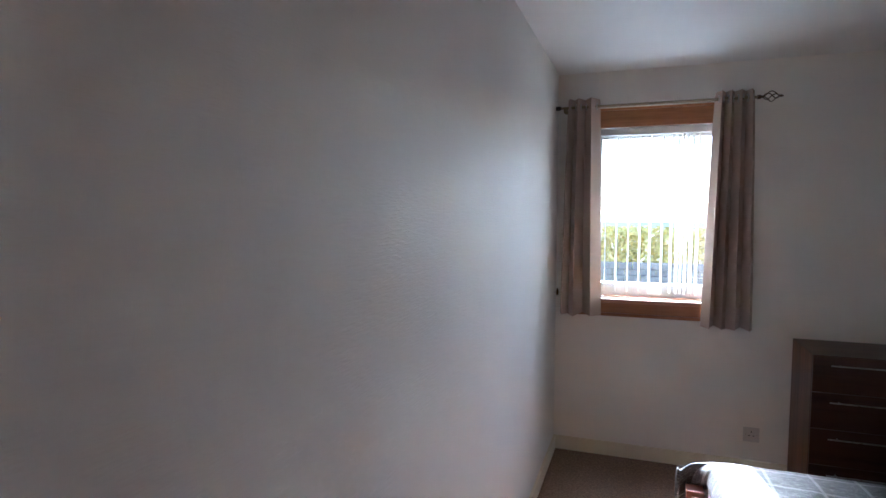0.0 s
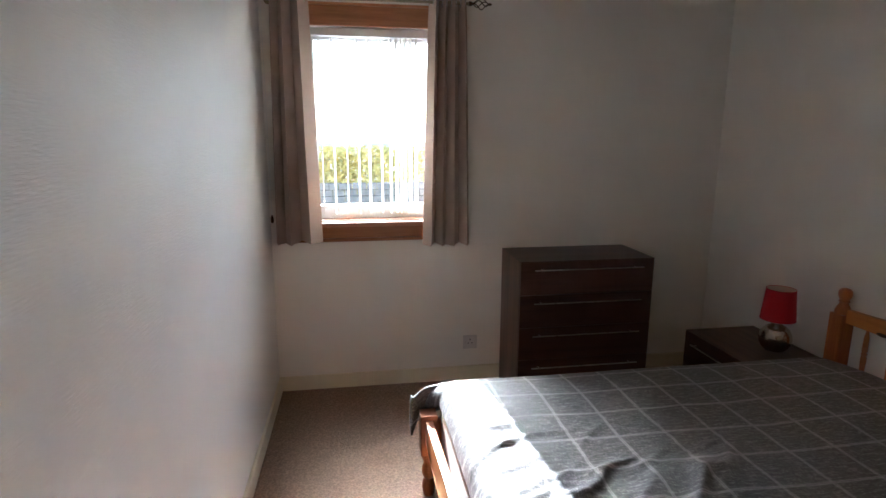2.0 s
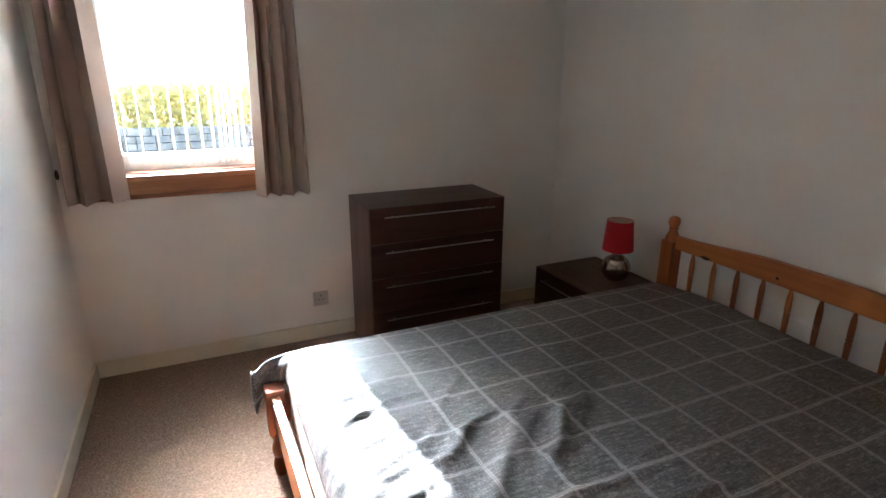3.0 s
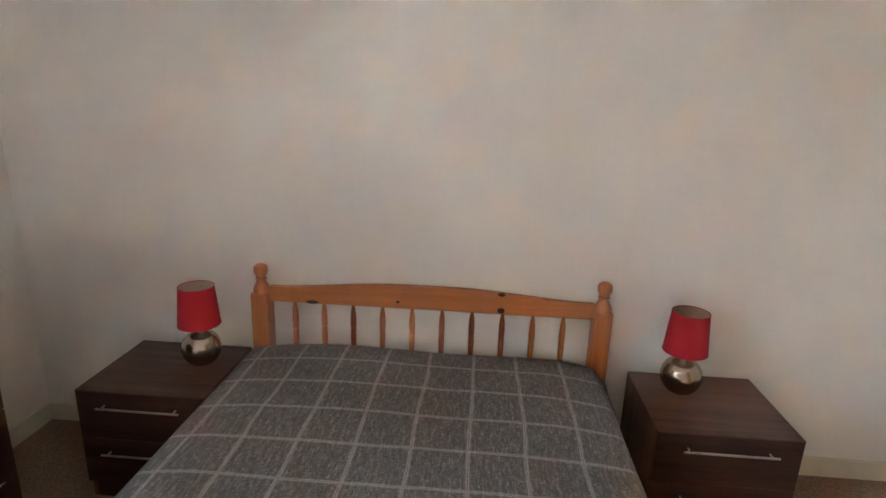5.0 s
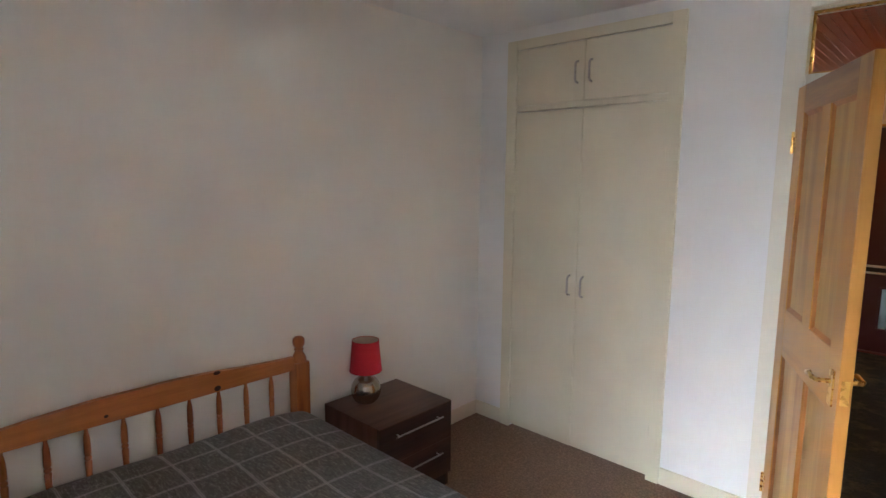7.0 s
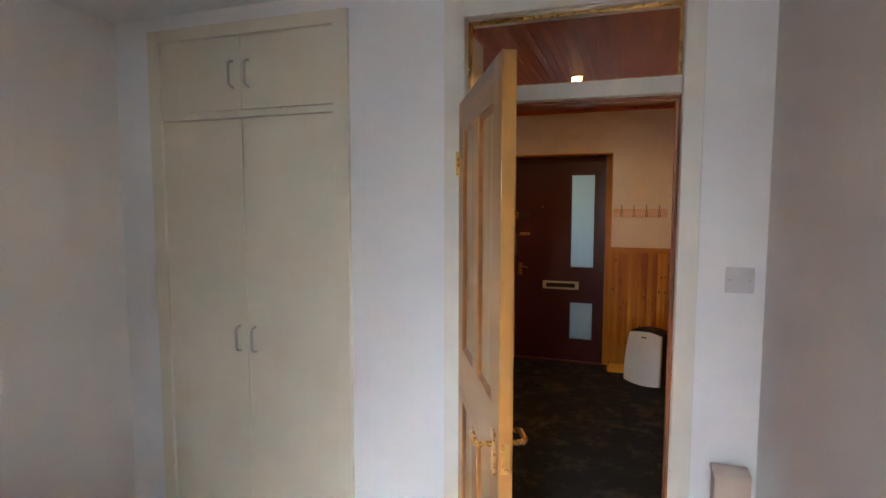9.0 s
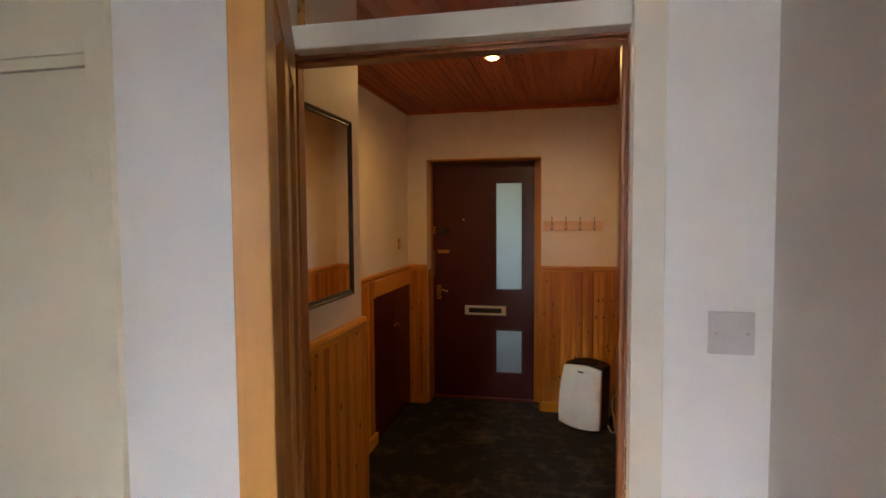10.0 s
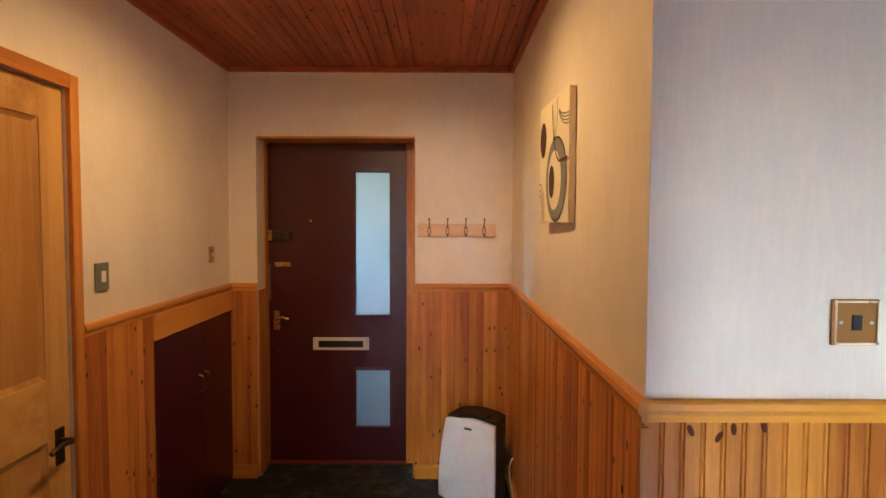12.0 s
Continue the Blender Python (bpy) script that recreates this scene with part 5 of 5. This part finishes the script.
def cable():
    t = thing("power_cable", "white power cable hanging beside the hall wall", "cable", (0.055, -2.81, HF))
    bm = bmesh.new()
    pts = [Vector(p) for p in ((0.04, -0.02, 0.03), (0.02, 0.05, 0.012), (-0.005, 0.07, 0.03), (0.0, 0.04, 0.09), (0.012, 0.02, 0.15), (0.015, 0.02, 0.21), (0.005, 0.01, 0.25), (-0.01, 0.0, 0.26))]
    fine = []
    for i in range(len(pts) - 1):
        p0, p1, p2, p3 = pts[max(i - 1, 0)], pts[i], pts[i + 1], pts[min(i + 2, len(pts) - 1)]
        for q in range(6):
            s = q / 6
            fine.append(0.5 * ((2 * p1) + (p2 - p0) * s + (2 * p0 - 5 * p1 + 4 * p2 - p3) * s * s + (3 * p1 - p0 - 3 * p2 + p3) * s ** 3))
    tube(bm, fine, 0.0035, 8)
    part("cord", bm, M_WHITE, t, smooth=True)


cable()

# ---- ceiling spot ----


def ceiling_spot():
    t = thing("ceiling_spot", "round recessed ceiling spotlight, switched on, in boards", "ceiling light", (0.786, -1.765, HZ))
    bm = bmesh.new()
    lathe(bm, [(0.045, 0.0), (0.047, -0.006), (0.04, -0.012), (0.033, -0.008), (0.032, 0.0)], seg=28)
    part("bezel", bm, plain("dull_cream_bezel", (190, 160, 110), 0.6), t, smooth=True)
    bm = bmesh.new()
    lathe(bm, [(0.031, -0.009), (0.028, -0.013), (0.02, -0.017), (0.003, -0.019)], seg=24)
    part("bulb", bm, glow("spot_glow", (255, 206, 120), 5), t, "glowing bulb", smooth=True)


ceiling_spot()

# ---- outside ----


def outside():
    bm = bmesh.new()
    v = [bm.verts.new(p) for p in ((-900, -900, -0.35), (900, -900, -0.35), (900, 900, -0.35), (-900, 900, -0.35))]
    bm.faces.new(v)
    g = Mat("garden_ground", 0.95)
    c = g.noise(g.coords(), 1.5, 5)
    g.color(g.ramp(c, [(0.35, lin(84, 92, 58)), (0.65, lin(128, 124, 104))]))
    setting(part("ground", bm, g.m), "grass and gravel outside the window", "ground")
    bm = bmesh.new()
    cube(bm, -9, 9, 4.9, 9.4, -0.34, -0.32)
    setting(part("pavement", bm, paint("grey_paving", (150, 148, 144), 0.8, 60, 0.3, 0.003, 0.1, 2)), "grey paved yard outside", "pavement")
    w = thing("garden_wall", "low grey stone garden wall outside the window", "wall", (0, 11.6, -0.35))
    mw = paint("grey_stone", (122, 114, 102), 0.85, 30, 0.6, 0.01, 0.3, 6)
    rnd = random.Random(4)
    z = 0.0
    for row in range(8):
        x = -3.6 - rnd.random() * 0.3
        while x < 3.6:
            L = 0.16 + rnd.random() * 0.2
            block("stone", x, x + L - 0.015, -0.15 - rnd.random() * 0.05, 0.12, z + 0.005, z + 0.112, mw, w)
            x += L
        z += 0.12
    hedge = thing("hedge", "clipped green hedge behind the garden wall", "hedge", (0, 12.3, -0.35))
    bm = bmesh.new()
    rnd = random.Random(9)
    for _ in range(26000):
        x, y, zz = rnd.uniform(-5.5, 5.5), rnd.gauss(0, 0.28), rnd.uniform(0.0, 1.62 + 0.12 * noise.noise((_ * 0.37, 0, 0)))
        s = rnd.uniform(0.045, 0.08)
        a = Vector((rnd.gauss(0, 1), rnd.gauss(0, 1), rnd.gauss(0, 1))).normalized() * s
        b = a.orthogonal().normalized() * s * 0.5
        p = Vector((x, y, zz))
        bm.faces.new([bm.verts.new(q) for q in (p - a, p + b, p + a, p - b)])
    lf = Mat("hedge_leaf", 0.6)
    isl = lf.n.new("ShaderNodeNewGeometry").outputs["Random Per Island"]
    lf.color(lf.ramp(isl, [(0.0, lin(142, 128, 56)), (1.0, lin(196, 176, 98))]))
    lf.b.inputs["Transmission Weight"].default_value = 0.0
    lv = part("leaves", bm, lf.m, hedge)
    lv["kind"] = "stuff"
    h = thing("house", "distant pale house with grey roof", "house", (3, 48, -0.35))
    block("wall", -7, 7, -3, 3, 0, 1.2, paint("harled_wall", (200, 194, 182), 0.9, 20, 0.4, 0.01, 0.1, 1), h)
    bm = bmesh.new()
    prism(bm, [(-3.3, 1.2), (3.3, 1.2), (0, 1.75)], -7.3, 7.3, "x")
    part("roof", bm, paint("slate_roof", (96, 98, 104), 0.7, 8, 0.4, 0.02, 0.15, 1), h)


outside()


def landing():
    """Closed landing outside the front door, with a window in its far wall."""
    m = paint("landing_wall_paint", (232, 228, 214), 0.7, 60, 0.2, 0.001, 0.06, 2)
    setting(block("floor_landing", -0.4, 2.6, -5.6, -3.45, -0.12, -0.01, paint("landing_floor", (120, 118, 114), 0.8, 60, 0.3, 0.002, 0.1, 3)), "grey floor of the landing outside", "floor")
    setting(block("ceiling_landing", -0.5, 2.7, -5.7, -3.45, 2.5, 2.6, m), "pale ceiling of the landing outside", "ceiling")
    setting(block("wall_landing_west", -0.5, -0.4, -5.6, -3.45, -0.12, 2.5, m), "pale landing wall", "wall")
    setting(boxes("wall_landing_east", [(2.6, 2.7, -5.6, -5.35, -0.12, 2.5), (2.6, 2.7, -4.45, -3.45, -0.12, 2.5), (2.6, 2.7, -5.35, -4.45, -0.12, 1.2), (2.6, 2.7, -5.35, -4.45, 2.1, 2.5)], m), "pale landing wall with a window", "wall")
    setting(boxes("wall_landing_front", [(-0.5, HX0 - 0.12, -3.47, -3.35, -0.12, 2.6), (HX1 + 0.12, 2.7, -3.47, -3.35, -0.12, 2.6), (HX0 - 0.12, HX1 + 0.12, -3.57, -3.451, 2.2, 2.6)], m), "pale landing wall round the front door", "wall")
    setting(block("wall_landing_far", -0.5, 2.7, -5.7, -5.6, -0.12, 2.5, m), "pale landing wall", "wall")


landing()

# ---- tongue-and-groove boards of the hall panelling ----
PITCH = 0.0412
BZ0, BZ1 = 0.05, 1.168


def board_mesh(height):
    """One narrow beaded board: local x across, y outwards, z up."""
    p, t = PITCH, 0.012
    out = [(0, 0.002), (0.0, t - 0.003), (0.0015, t - 0.0028), (0.003, t - 0.001), (0.0055, t - 0.0002), (0.008, t - 0.001), (0.0095, t - 0.0028), (0.0112, t), (p - 0.0016, t), (p - 0.0003, t - 0.003), (p - 0.0003, 0.002)]
    bm = bmesh.new()
    prism(bm, out, 0, height, "z")
    me = bpy.data.meshes.new("board")
    bm.to_mesh(me)
    bm.free()
    me.materials.append(M_BOARD)
    return me


FULL = board_mesh(BZ1 - BZ0)


def panelling(name, start, turn, length, label, low=None):
    t = thing(name, label, "panelling", (start[0], start[1], 0), turn, kind="structure")
    k = 0
    while k * PITCH + PITCH <= length + 0.02:
        u = k * PITCH
        cut = low and low[0] < u + PITCH / 2 < low[1]
        k += 1
        if cut:
            continue
        ob = new("board", FULL)
        ob.parent = t
        ob.matrix_basis = pose(u, 0, BZ0)
    if low:
        plank = block("plank", low[0], low[1] + 0.012, 0.002, 0.02, 1.054, BZ1 - 0.001, M_RAIL_X, t, "flat pine plank over the cupboard", bevel=0.002)


LBL = "varnished knotty pine beaded wall panelling"
panelling("wall_panelling_front", (HX0, HYF), 0, FX0 - HX0 - 0.003, LBL)
panelling("wall_panelling_front_left", (FX1 + 0.002, HYF), 0, HX1 - FX1, LBL)
panelling("wall_panelling_west", (HX0, HYC), -90, HYC - HYF - 0.014, LBL)
panelling("wall_panelling_passage", (-1.25, HYC), 0, 1.25 + HX0, LBL)
panelling("wall_panelling_east", (HX1, HYF + 0.014), 90, -1.812 - HYF - 0.014, LBL, (0.0, 0.85))
panelling("wall_panelling_mirror", (HXM, HYM), 90, HY0 - HYM - 0.03, LBL)
for kx, kz, lean in ((-0.067, 1.147, 25), (-0.124, 1.134, -30), (-0.153, 1.150, 5), (-0.213, 1.156, 15)):
    bm = bmesh.new()
    lathe(bm, [(0.008, 0.0), (0.007, 0.0006), (0.0004, 0.0009)], axis="y", seg=14)
    knot = part("knot", bm, M_KNOT_SOFT, bpy.data.objects["wall_panelling_passage"], "dark wood knot")
    knot.matrix_basis = pose(kx + 1.25, 0.0118, kz, 0, lean, 0) @ Matrix.Diagonal((0.8, 1, 1.7, 1))
setting(block("trim_corner_bead", HX0 - 0.004, HX0 + 0.017, HYC - 0.004, HYC + 0.017, 0.09, 1.155, M_RAIL_Z, bevel=0.004), "varnished pine corner bead", "trim")
setting(block("trim_corner_bead_mirror", HXM - 0.017, HXM + 0.004, HYM - 0.017, HYM + 0.004, 0.09, 1.155, M_RAIL_Z, bevel=0.004), "varnished pine corner bead", "trim")
